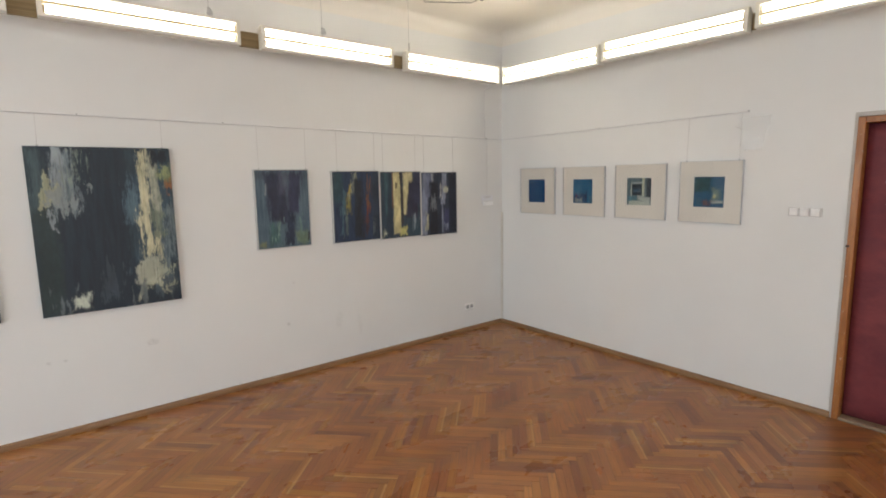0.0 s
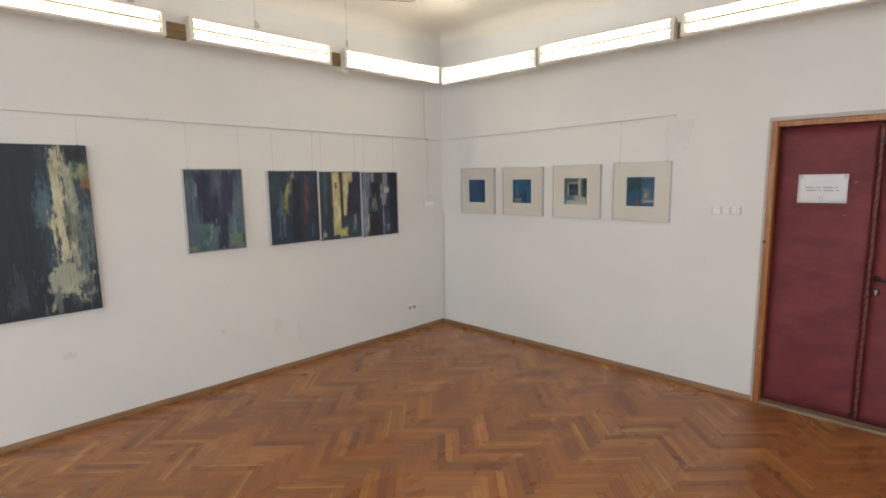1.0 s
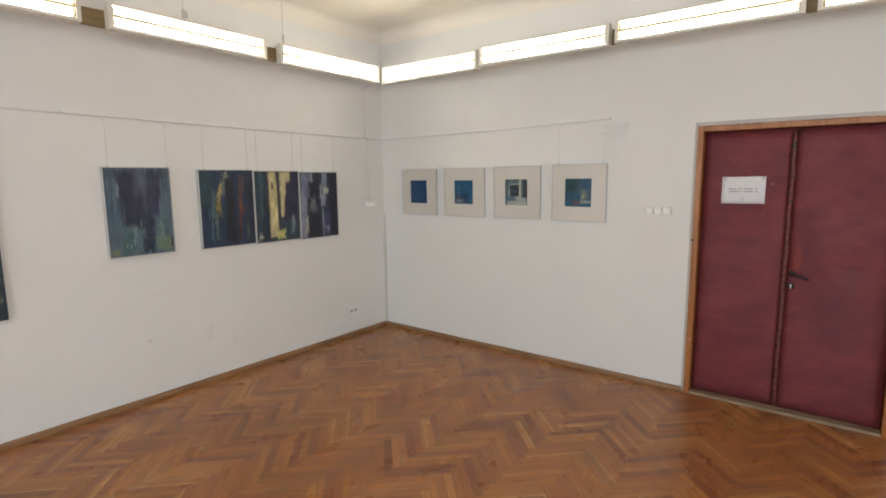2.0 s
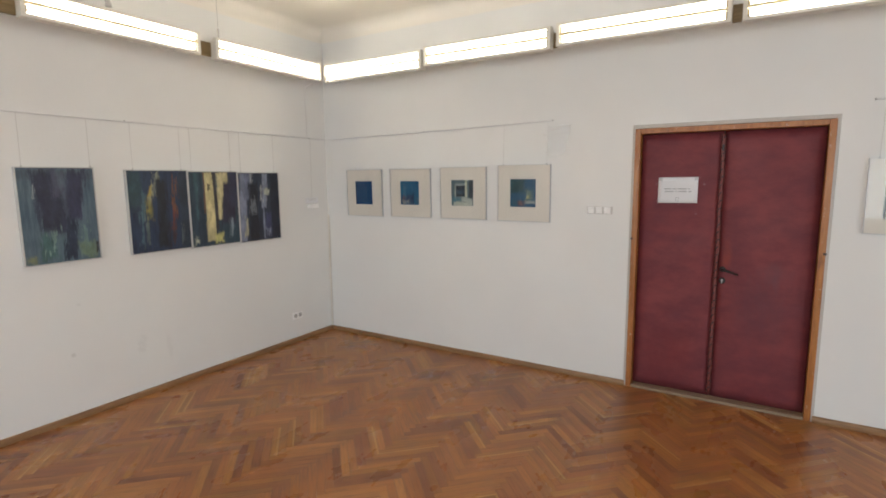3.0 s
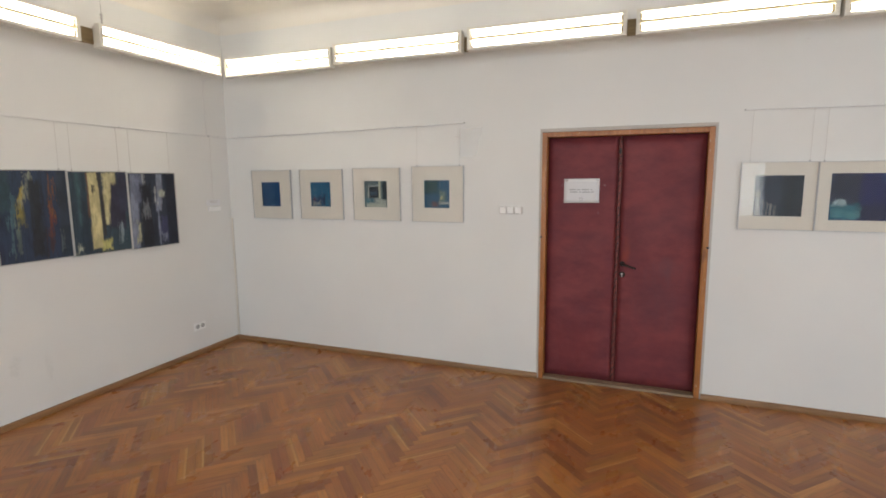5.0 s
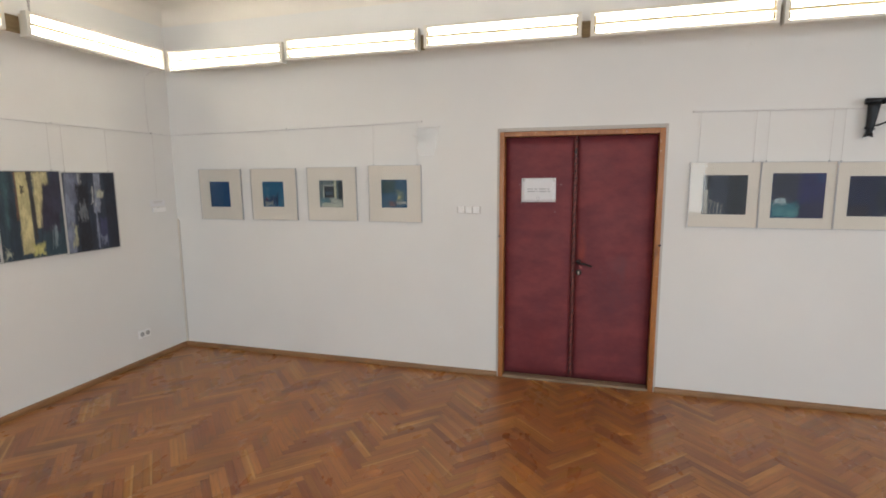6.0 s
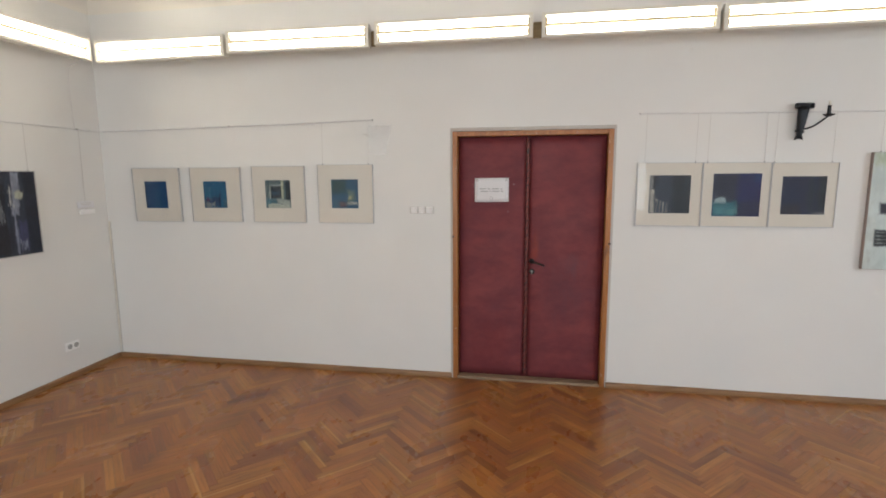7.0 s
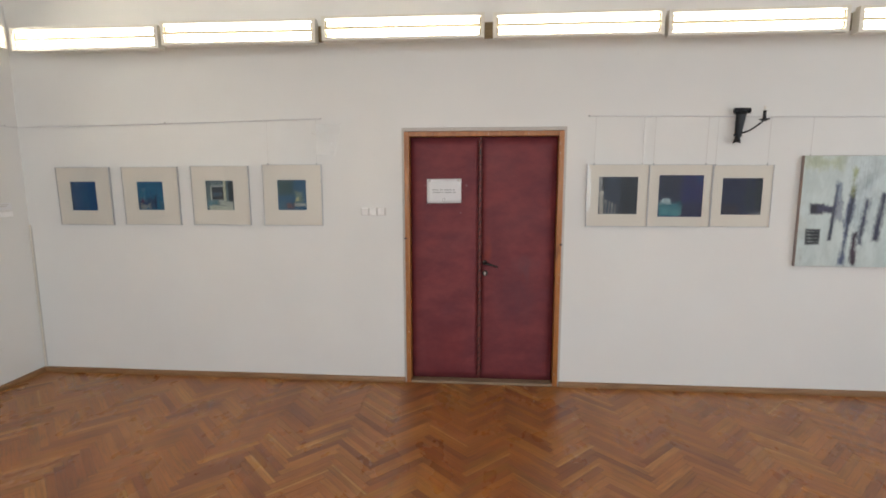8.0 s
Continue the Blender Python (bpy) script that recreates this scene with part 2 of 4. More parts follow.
SMUDGES = ((-3.735, 0.555, 0.055, 0.035, 0.5), (-4.37, 0.535, 0.022, 0.015, 0.5), (-4.28, 0.535, 0.018, 0.013, 0.45), (-2.668, 0.485, 0.022, 0.022, 0.5), (-2.17, 0.43, 0.05, 0.11, 0.22), (-1.95, 0.36, 0.035, 0.13, 0.2), (-2.60, 0.85, 0.018, 0.012, 0.35))
WALL = wall_paint("matte_white_wall_paint", (0.790, 0.784, 0.763))
WALL_N = wall_paint("scuffed_white_wall_paint", (0.790, 0.784, 0.763), SMUDGES)
CEILING = wall_paint("cream_ceiling_paint", (0.83, 0.79, 0.72))
PARQUET = parquet()
SUBFLOOR = plain("dark_joint_bed", (0.035, 0.018, 0.010), 0.8)
SKIRTING = wood("brown_stained_skirting", (0.20, 0.100, 0.040), (0.32, 0.170, 0.072), 0.45)
DOORWOOD = wood("orange_varnished_door_frame", (0.31, 0.110, 0.026), (0.47, 0.19, 0.050), 0.35, (30, 30, 2), 0.6)
THRESHOLD = wood("worn_threshold_wood", (0.20, 0.13, 0.08), (0.36, 0.26, 0.17), 0.6)
PLASTER = plain("grey_reveal_plaster", (0.52, 0.49, 0.455), 0.85, 0, 0.1, 14, 0.3)
LEATHER = leatherette()
EDGEBAND = plain("worn_brown_edge_band", (0.185, 0.042, 0.036), 0.55, 0, 0.40, 24, 0.4)
SEAMCORD = plain("dark_brown_seam_cord", (0.048, 0.016, 0.015), 0.6, 0, 0.3, 20)
IRON = plain("black_wrought_iron", (0.020, 0.022, 0.026), 0.36, 0.6, 0.3, 60, 0.5)
BRASS = plain("worn_lock_metal", (0.42, 0.40, 0.37), 0.4, 1.0)
DARKMETAL = plain("dark_handle_metal", (0.05, 0.042, 0.04), 0.38, 0.8)
ENAMEL = plain("cream_enamel_housing", (0.74, 0.71, 0.63), 0.4, 0, 0.05)
REFLECTOR = plain("white_reflector_enamel", (0.86, 0.84, 0.78), 0.35, 0, 0.03)
RIB = plain("yellowed_plastic", (0.30, 0.235, 0.12), 0.5, 0, 0.1)
RIBPLASTIC = plain("ivory_rib_plastic", (0.80, 0.68, 0.43), 0.45, 0, 0.06)
BOARD = wood("brown_mounting_board", (0.20, 0.14, 0.06), (0.30, 0.21, 0.10), 0.55)
STEEL = plain("galvanised_wire", (0.42, 0.41, 0.40), 0.45, 0.7)
CORD = plain("grey_hanging_cord", (0.60, 0.575, 0.55), 0.7, 0, 0.1)
RAIL = plain("white_painted_rail", (0.70, 0.69, 0.68), 0.5, 0, 0.05)
ALU = plain("silver_aluminium_frame", (0.54, 0.53, 0.535), 0.45, 0.1, 0.05)
PALEFRAME = plain("white_frame_lacquer", (0.50, 0.50, 0.49), 0.45, 0, 0.04)
CANVAS_EDGE = plain("dark_canvas_edge", (0.035, 0.05, 0.055), 0.7, 0, 0.4, 20)
GREY_EDGE = plain("paint_stained_canvas_edge", (0.32, 0.25, 0.225), 0.7, 0, 0.35, 16)
MOUNT = plain("cream_mount_card", (0.77, 0.70, 0.61), 0.8, 0, 0.03, 60)
GLASS = clear_glass()
CLEAR = Tree("pane_back")
CLEAR.links.new(CLEAR.nodes.new("ShaderNodeBsdfTransparent").outputs[0], CLEAR.nodes["Material Output"].inputs[0])
CLEAR = CLEAR.m
PLASTIC = plain("white_switch_plastic", (0.90, 0.89, 0.88), 0.3, 0, 0.03)
RECESS_SHADE = plain("grey_recess_shade", (0.38, 0.38, 0.37), 0.6)
PAPER = plain("white_office_paper", (0.76, 0.76, 0.78), 0.75, 0, 0.03, 8)
INK = plain("grey_print_ink", (0.40, 0.40, 0.42), 0.7)
SIDEPLASTIC = plain("cream_side_plastic", (0.74, 0.70, 0.62), 0.35)
GLUE = plain("dried_glue", (0.22, 0.10, 0.11), 0.6)
WINPAINT = plain("white_window_paint", (0.78, 0.77, 0.74), 0.4, 0, 0.05)

TUBE = Tree("lit_fluorescent_tube", 0.3)
TUBE.set("Base Color", (0.9, 0.9, 0.88)).set("Emission Color", (1.0, 0.93, 0.79)).set("Emission Strength", TUBE_GLOW)
TUBE = TUBE.m

film_tree = Tree("clear_crumpled_film", 0.12)
film_tree.set("Base Color", (0.90, 0.95, 0.96)).set("Alpha", 0.13)
FILM = film_tree.m


# ---- mesh helpers ----
def box(bm, x0, x1, y0, y1, z0, z1, bevel=0.0):
    made = bmesh.ops.create_cube(bm, size=1.0)["verts"]
    for v in made:
        v.co = Vector(((x0 + x1) / 2 + v.co.x * (x1 - x0), (y0 + y1) / 2 + v.co.y * (y1 - y0), (z0 + z1) / 2 + v.co.z * (z1 - z0)))
    if bevel:
        edges = list({e for v in made for e in v.link_edges})
        bmesh.ops.bevel(bm, geom=edges, offset=bevel, segments=2, profile=0.5, affect="EDGES")
    return bm


def slab(*args, bevel=0.0):
    return box(bmesh.new(), *args, bevel=bevel)


def rod(bm, a, b, r0, r1=None, sides=10):
    """A tapered round bar from a to b."""
    a, b = Vector(a), Vector(b)
    r1 = r0 if r1 is None else r1
    d = b - a
    m = Matrix.Translation((a + b) / 2) @ d.to_track_quat("Z", "Y").to_matrix().to_4x4()
    bmesh.ops.create_cone(bm, cap_ends=True, segments=sides, radius1=r0, radius2=r1, depth=d.length, matrix=m)
    return bm


def turned(profile, sides=20, m=Matrix()):
    """A lathe-turned body: (radius, height) pairs."""
    bm = bmesh.new()
    rings = [[bm.verts.new(m @ Vector((r * math.cos(2 * math.pi * i / sides), r * math.sin(2 * math.pi * i / sides), z))) for i in range(sides)] for r, z in profile]
    for a, b in zip(rings, rings[1:]):
        for i in range(sides):
            bm.faces.new((a[i], a[(i + 1) % sides], b[(i + 1) % sides], b[i]))
    bm.faces.new(rings[0][::-1]), bm.faces.new(rings[-1])
    return bm


def bent(points, r, sides=8):
    """A round wire through points."""
    bm = bmesh.new()
    pts = [Vector(p) for p in points]
    rings = []
    for i, p in enumerate(pts):
        d = (pts[min(i + 1, len(pts) - 1)] - pts[max(i - 1, 0)]).normalized()
        q = d.to_track_quat("Z", "Y")
        rr = r(i / (len(pts) - 1)) if callable(r) else r
        rings.append([bm.verts.new(p + q @ Vector((rr * math.cos(2 * math.pi * k / sides), rr * math.sin(2 * math.pi * k / sides), 0))) for k in range(sides)])
    for a, b in zip(rings, rings[1:]):
        for k in range(sides):
            bm.faces.new((a[k], a[(k + 1) % sides], b[(k + 1) % sides], b[k]))
    bm.faces.new(rings[0][::-1]), bm.faces.new(rings[-1])
    return bm


def mesh_of(bm, name, material, smooth=False):
    bmesh.ops.recalc_face_normals(bm, faces=bm.faces)
    me = bpy.data.meshes.new(name)
    bm.to_mesh(me)
    bm.free()
    if smooth:
        for f in me.polygons:
            f.use_smooth = True
    me.materials.append(material)
    return me


def pane_part(bm, parent, label=""):
    """A pane whose room-side face carries the gloss; its other faces only let light through."""
    ob = part("pane", bm, GLASS, parent, label)
    ob.data.materials.append(CLEAR)
    for f in ob.data.polygons:
        f.material_index = 0 if f.normal.y < -0.9 else 1
    ob.visible_shadow = False
    return ob


def part(name, bm, material, parent, label="", smooth=False):
    ob = new(name, mesh_of(bm, name, material, smooth))
    ob.parent = parent
    return tagged(ob, label)


def thing(name, m, label, category, group="", kind=""):
    ob = new(name)
    ob.empty_display_size = 0.1
    ob.matrix_world = m
    return tagged(ob, label, category, group, kind)


def solid(name, bm, material, label, category, kind="structure"):
    return tagged(new(name, mesh_of(bm, name, material)), label, category, "", kind)


def on_east(s, z=0.0):
    """Local frame on the door wall: x to the right, y into the wall, z up."""
    return pose(0, s, z, 0, 0, -90)


def on_north(s, z=0.0):
    return pose(s, 0, z)


def picture_face(w, h, y, z0=0.0):
    """A flat painted face that carries UVs from its lower left to its upper right corner."""
    bm = bmesh.new()
    uv = bm.loops.layers.uv.new("UVMap")
    co = ((-w / 2, z0), (w / 2, z0), (w / 2, z0 + h), (-w / 2, z0 + h))
    f = bm.faces.new([bm.verts.new((x, y, z)) for x, z in co])
    for loop, c in zip(f.loops, ((0, 0), (1, 0), (1, 1), (0, 1))):
        loop[uv].uv = c
    return bm


# ---- structure ----
DOOR_N, DOOR_S, DOOR_H = -3.334, -4.620, 2.128     # opening in the wall
T = 0.35
east = slab(0, T, DOOR_N, T, -0.02, 3.9)
box(east, 0, T, ROOM_S - T, DOOR_S, -0.02, 3.9), box(east, 0, T, DOOR_S, DOOR_N, DOOR_H, 3.9)
solid("wall_east", east, WALL, "white painted plaster wall with a double door", "wall")
solid("wall_north", slab(ROOM_W - T, 0, 0, T, -0.02, 3.9), WALL_N, "white painted plaster wall hung with paintings", "wall")


def window_wall(name, side, x0, x1, label):
    """A wall with openings for its windows."""
    bm = bmesh.new()
    centres = sorted(at for k, at in WINDOWS if k == side)
    cuts = [x0] + [e for c in centres for e in (c - WIN_W / 2, c + WIN_W / 2)] + [x1]

    def block(a, b, z0, z1):
        if side == 0:
            box(bm, ROOM_W - T, ROOM_W, a, b, z0, z1)
        else:
            box(bm, a, b, ROOM_S - T, ROOM_S, z0, z1)

    for i in range(0, len(cuts), 2):
        block(cuts[i], cuts[i + 1], -0.02, 3.9)
    for c in centres:
        block(c - WIN_W / 2, c + WIN_W / 2, -0.02, SILL)
        block(c - WIN_W / 2, c + WIN_W / 2, SILL + WIN_H, 3.9)
    solid(name, bm, WALL, label, "wall")


window_wall("wall_west", 0, ROOM_S, 0.0, "white painted wall with three windows")
# unseen wall; its windows are added fill for the north wall
window_wall("wall_south", 1, ROOM_W - T, 0.0, "white painted wall with two added windows")

# ceiling with a coved edge along the walls
COVE = 0.13
ceil = bmesh.new()
rings = []
for k in range(13):
    a = math.pi / 2 * k / 12
    inset, z = 0.003 + COVE * (1 - math.cos(a)), CEIL - COVE + COVE * math.sin(a)
    rings.append([ceil.verts.new(c) for c in ((ROOM_W + inset, ROOM_S + inset, z), (-inset, ROOM_S + inset, z), (-inset, -inset, z), (ROOM_W + inset, -inset, z))])
for a, b in zip(rings, rings[1:]):
    for i in range(4):
        ceil.faces.new((a[i], b[i], b[(i + 1) % 4], a[(i + 1) % 4]))
ceil.faces.new(rings[-1][::-1])
outer = [ceil.verts.new((x, y, CEIL + 0.15)) for x, y in ((ROOM_W - 0.1, ROOM_S - 0.1), (0.1, ROOM_S - 0.1), (0.1, 0.1), (ROOM_W - 0.1, 0.1))]
for i in range(4):
    ceil.faces.new((rings[0][i], rings[0][(i + 1) % 4], outer[(i + 1) % 4], outer[i]))
ceil.faces.new(outer)
solid("ceiling", ceil, CEILING, "cream painted ceiling with a rounded cove", "ceiling")

solid("trim", slab(0.02, T + 0.3, DOOR_S - 0.3, DOOR_N + 0.3, -0.05, -0.02), SUBFLOOR, "dark floor under the door threshold", "floor")
# unseen backing, added to close the opening behind the leaves
solid("wall_behind_door", slab(T, T + 0.1, DOOR_S - 0.3, DOOR_N + 0.3, -0.02, 2.5), WALL, "plain unseen wall added behind the closed door", "wall")

# baseboards, a little wavy against the wall
def baseboard(name, m, length):
    bm = bmesh.new()
    n = max(2, int(length / 0.5))
    prof = ((0.0, 0.0), (-0.024, 0.0), (-0.024, 0.020), (-0.019, 0.038), (-0.010, 0.044), (0.0, 0.044))
    prev = None
    for i in range(n + 1):
        x = length * i / n
        lift = 0.0015 * math.sin(i * 2.1)
        ring = [bm.verts.new((x, y + 0.001 * math.sin(i * 1.3) * (y < 0), z + lift * (z > 0))) for y, z in prof]
        if prev:
            for k in range(len(prof)):
                bm.faces.new((prev[k], prev[(k + 1) % 6], ring[(k + 1) % 6], ring[k]))
        else:
            bm.faces.new(ring[::-1])
        prev = ring
    bm.faces.new(prev)
    ob = solid(name, bm, SKIRTING, "low brown stained wooden skirting board", "baseboard")
    ob.matrix_world = m


baseboard("baseboard", on_north(ROOM_W), -ROOM_W - 0.024)
baseboard("baseboard", on_east(0.0), -DOOR_N - 0.004)
baseboard("baseboard", on_east(DOOR_S - 0.004), DOOR_S - ROOM_S)
baseboard("baseboard", pose(0, ROOM_S, 0, 0, 0, 180), -ROOM_W)
baseboard("baseboard", pose(ROOM_W, ROOM_S, 0, 0, 0, 90), -ROOM_S)

# windows behind the camera; the south pair is added for light
for i, (side, at) in enumerate(WINDOWS):
    w = thing(f"window_{i + 1}", in_wall(side, at, SILL), "white painted casement window with six panes, out of view", "window", "windows of the hall", "structure")
    bm = bmesh.new()
    h2 = WIN_W / 2
    for x0, x1, z0, z1 in ((-h2, -h2 + 0.07, 0, WIN_H), (h2 - 0.07, h2, 0, WIN_H), (-h2 + 0.07, h2 - 0.07, 0, 0.08), (-h2 + 0.07, h2 - 0.07, WIN_H - 0.07, WIN_H), (-0.05, 0.05, 0.08, WIN_H - 0.07), (-h2 + 0.07, -0.05, 1.28, 1.35), (0.05, h2 - 0.07, 1.28, 1.35)):
        box(bm, x0, x1, 0.08, 0.14, z0, z1, 0.004)
    part("window_frame", bm, WINPAINT, w)
    part("window_sill", slab(-h2 - 0.05, h2 + 0.05, -0.12, 0.08, -0.04, -0.001, bevel=0.008), WINPAINT, w)
    for x0, x1 in ((-h2 + 0.07, -0.05), (0.05, h2 - 0.07)):
        for z0, z1 in ((0.08, 1.28), (1.35, WIN_H - 0.07)):
            pane_part(slab(x0, x1, 0.108, 0.112, z0, z1), w)

# ---- double door ----
door = thing("door_1", on_east((DOOR_N + DOOR_S) / 2, 0), "closed burgundy leatherette double door in an orange wooden frame", "door", "", "structure")
HW = (DOOR_N - DOOR_S) / 2
rev = bmesh.new()
for x0, x1, z0, z1 in ((-HW - 0.014, -HW + 0.008, 0, DOOR_H + 0.018), (HW - 0.008, HW + 0.014, 0, DOOR_H + 0.018), (-HW + 0.008, HW - 0.008, DOOR_H - 0.010, DOOR_H + 0.018)):
    box(rev, x0, x1, -0.007, 0.02, z0, z1, 0.003)
part("reveal", rev, PLASTER, door, "narrow grey plaster edge")
J = 0.042
for x0, x1 in ((-HW + 0.004, -HW + 0.004 + J), (HW - 0.004 - J, HW - 0.004)):
    part("jamb", slab(x0, x1, -0.012, 0.12, 0.0, DOOR_H - 0.012, bevel=0.004), DOORWOOD, door, "orange varnished wooden jamb")
part("head", slab(-HW + 0.004 + J, HW - 0.004 - J, -0.010, 0.12, DOOR_H - 0.012 - 0.040, DOOR_H - 0.012, bevel=0.004), DOORWOOD, door, "orange varnished wooden head")
part("threshold", slab(-HW + 0.047, HW - 0.047, -0.016, 0.13, 0.0, 0.024, bevel=0.006), THRESHOLD, door, "worn pale wooden threshold")
LEAF_IN, LEAF_Z0, LEAF_Z1 = HW - 0.004 - J - 0.002, 0.028, DOOR_H - 0.055
SEAM = -0.020


def padded_leaf(x0, x1):
    """A leaf upholstered in leatherette: swollen in the middle, pulled in along its edges."""
    bm = bmesh.new()
    nx, nz = 12, 30
    grid = []
    for j in range(nz + 1):
        row = []
        for i in range(nx + 1):
            u, v = i / nx, j / nz
            edge = min(u * (x1 - x0), (1 - u) * (x1 - x0), v * 2.0, (1 - v) * 2.0)
            puff = 0.022 * (1 - math.exp(-edge / 0.035)) + 0.003 * noise.noise(Vector((u * 3 + x0 * 7, v * 9, 0)))
            row.append(bm.verts.new((x0 + u * (x1 - x0), 0.060 - puff, LEAF_Z0 + v * (LEAF_Z1 - LEAF_Z0))))
        grid.append(row)
    for j in range(nz):
        for i in range(nx):
            bm.faces.new((grid[j][i], grid[j][i + 1], grid[j + 1][i + 1], grid[j + 1][i]))
    rim = [grid[0][i] for i in range(nx + 1)] + [grid[j][nx] for j in range(1, nz + 1)] + [grid[nz][i] for i in range(nx - 1, -1, -1)] + [grid[j][0] for j in range(nz - 1, 0, -1)]
    back = [bm.verts.new((v.co.x, 0.105, v.co.z)) for v in rim]
    for i in range(len(rim)):
        k = (i + 1) % len(rim)
        bm.faces.new((rim[i], back[i], back[k], rim[k]))
    bm.faces.new(back)
    return bm


leaf_l = part("leaf", padded_leaf(-LEAF_IN, SEAM - 0.004), LEATHER, door, "burgundy leatherette leaf with a studded edge", True)
leaf_r = part("leaf", padded_leaf(SEAM + 0.004, LEAF_IN), LEATHER, door, "burgundy leatherette leaf with handle and lock", True)
strip = bmesh.new()
n_strip = 40
rows_s = []
for j in range(n_strip + 1):
    z = LEAF_Z0 + 0.02 + (LEAF_Z1 - LEAF_Z0 - 0.04) * j / n_strip
    wob = 0.002 * math.sin(j * 1.7) + 0.0016 * math.sin(j * 0.6)
    rows_s.append([strip.verts.new((SEAM + dx + wob, y, z)) for dx, y in ((-0.017, 0.056), (-0.014, 0.041), (-0.003, 0.038), (0.009, 0.041), (0.012, 0.056))])
for a, b in zip(rows_s, rows_s[1:]):
    for i in range(4):
        strip.faces.new((a[i], a[i + 1], b[i + 1], b[i]))
    strip.faces.new((a[4], a[0], b[0], b[4]))
strip.faces.new(rows_s[0][::-1]), strip.faces.new(rows_s[-1])
part("edge_strip", strip, EDGEBAND, leaf_l, "folded leatherette strip along the seam", True)
tick_bm = slab(-0.010, 0.010, -0.003, 0.003, -0.0036, 0.0036, bevel=0.001)
stud_mesh = mesh_of(turned([(0.0062, 0), (0.0055, 0.003), (0.002, 0.0045)], 8, pose(0, 0, 0, 90)), "stud", DARKMETAL, True)
tick_mesh = mesh_of(tick_bm, "clasp", IRON)
for k in range(34):
    z = LEAF_Z0 + 0.05 + k * 0.0585
    wob = 0.003 * math.sin(k * 2.3)
    stud = new("stud", stud_mesh)
    stud.parent, stud.location = leaf_l, (SEAM - 0.012 + wob, 0.042, z)
    clasp = new("clasp", tick_mesh)
    clasp.parent, clasp.location = leaf_l, (SEAM - 0.002 + wob, 0.0375, z + 0.020)
    clasp.rotation_euler = (0, -0.75 + 0.3 * math.sin(k * 1.9), 0)
for dx in (-0.0150, 0.0100):
    pts = [(SEAM + dx + 0.0025 * math.sin(k * 1.1 + dx * 90), 0.0395, LEAF_Z0 + 0.02 + (LEAF_Z1 - LEAF_Z0 - 0.04) * k / 30) for k in range(31)]
    part("seam_cord", bent(pts, 0.0014, 6), SEAMCORD, leaf_l, "dark cord along the seam", True)
# lever handle, rosette, lock
HZ, HX = 1.046, 0.022
handle = bent([(HX, 0.040, HZ), (HX, -0.006, HZ), (HX + 0.02, -0.016, HZ - 0.001), (HX + 0.060, -0.017, HZ - 0.012), (HX + 0.105, -0.014, HZ - 0.027)], lambda u: 0.012 - 0.005 * u)
part("handle", handle, DARKMETAL, leaf_r, "dark metal lever handle", True)
part("rosette", turned([(0.022, 0), (0.021, 0.006), (0.014, 0.010)], 18, pose(HX, 0.044, HZ, 90)), DARKMETAL, leaf_r, "", True)
part("lock", turned([(0.024, 0), (0.023, 0.008), (0.018, 0.011)], 18, pose(HX + 0.002, 0.044, HZ - 0.088, 90)), DARKMETAL, leaf_r, "round dark lock plate", True)
key = turned([(0.008, 0), (0.008, 0.006)], 12, pose(HX + 0.002, 0.034, HZ - 0.083, 90))
box(key, HX - 0.002, HX + 0.006, 0.028, 0.034, HZ - 0.106, HZ - 0.085)
part("lock_cylinder", key, BRASS, leaf_r, "bright metal lock cylinder")
part("bolt", slab(SEAM - 0.010, SEAM + 0.004, 0.022, 0.034, 1.93, 1.975, bevel=0.003), DARKMETAL, leaf_l, "small worn metal bolt")
for x, z in ((-HW + 0.010, 1.25), (HW - 0.010, 1.21)):
    part("latch", slab(x - 0.010, x + 0.010, -0.022, -0.011, z - 0.006, z + 0.008, bevel=0.003), DARKMETAL, door, "small dark metal latch")
for x, z in ((-0.47, 1.685), (-0.135, 1.685), (-0.18, 1.46)):
    part("scrape", turned([(0.009, 0), (0.006, 0.001)], 9, pose(x, 0.0385, z, 90)), GLUE, leaf_l, "pale glue mark")

# notice on the door
note = thing("paper_notice", on_east(-3.519, 1.539), "white paper notice taped on the burgundy door", "notice")
sheet = bmesh.new()
cells = []
for j in range(7):
    cells.append([sheet.verts.new((0.282 * i / 8, 0.031 - 0.003 * math.sin(i * 0.7 + j) * (0.3 + 0.7 * (j < 1)), 0.198 * j / 6 + 0.003 * i / 8)) for i in range(9)])
for a, b in zip(cells, cells[1:]):
    for i in range(8):
        sheet.faces.new((a[i], a[i + 1], b[i + 1], b[i]))
page = part("sheet", sheet, PAPER, note, "", True)
page.modifiers.new("thickness", "SOLIDIFY").thickness = 0.0006
for x, z in ((0.008, 0.172), (0.255, 0.175)):
    part("tape", slab(x, x + 0.022, 0.0268, 0.0276, z, z + 0.026), FILM, note, "clear sticky tape")
for z, x0, words in ((0.106, 0.045, (0.050, 0.024, 0.060, 0.012)), (0.086, 0.050, (0.062, 0.012, 0.058, 0.020))):
    x = x0
    for w in words:
        part("text_bar", slab(x, x + w, 0.0262, 0.0272, z, z + 0.008), INK, note)
        x += w + 0.012
icon = slab(0.128, 0.131, 0.0262, 0.0272, 0.016, 0.044)
for b in ((0.147, 0.150, 0.016, 0.044), (0.131, 0.147, 0.041, 0.044), (0.131, 0.147, 0.016, 0.019)):
    box(icon, b[0], b[1], 0.0262, 0.0272, b[2], b[3])
part("icon", icon, INK, note, "small printed box outline")

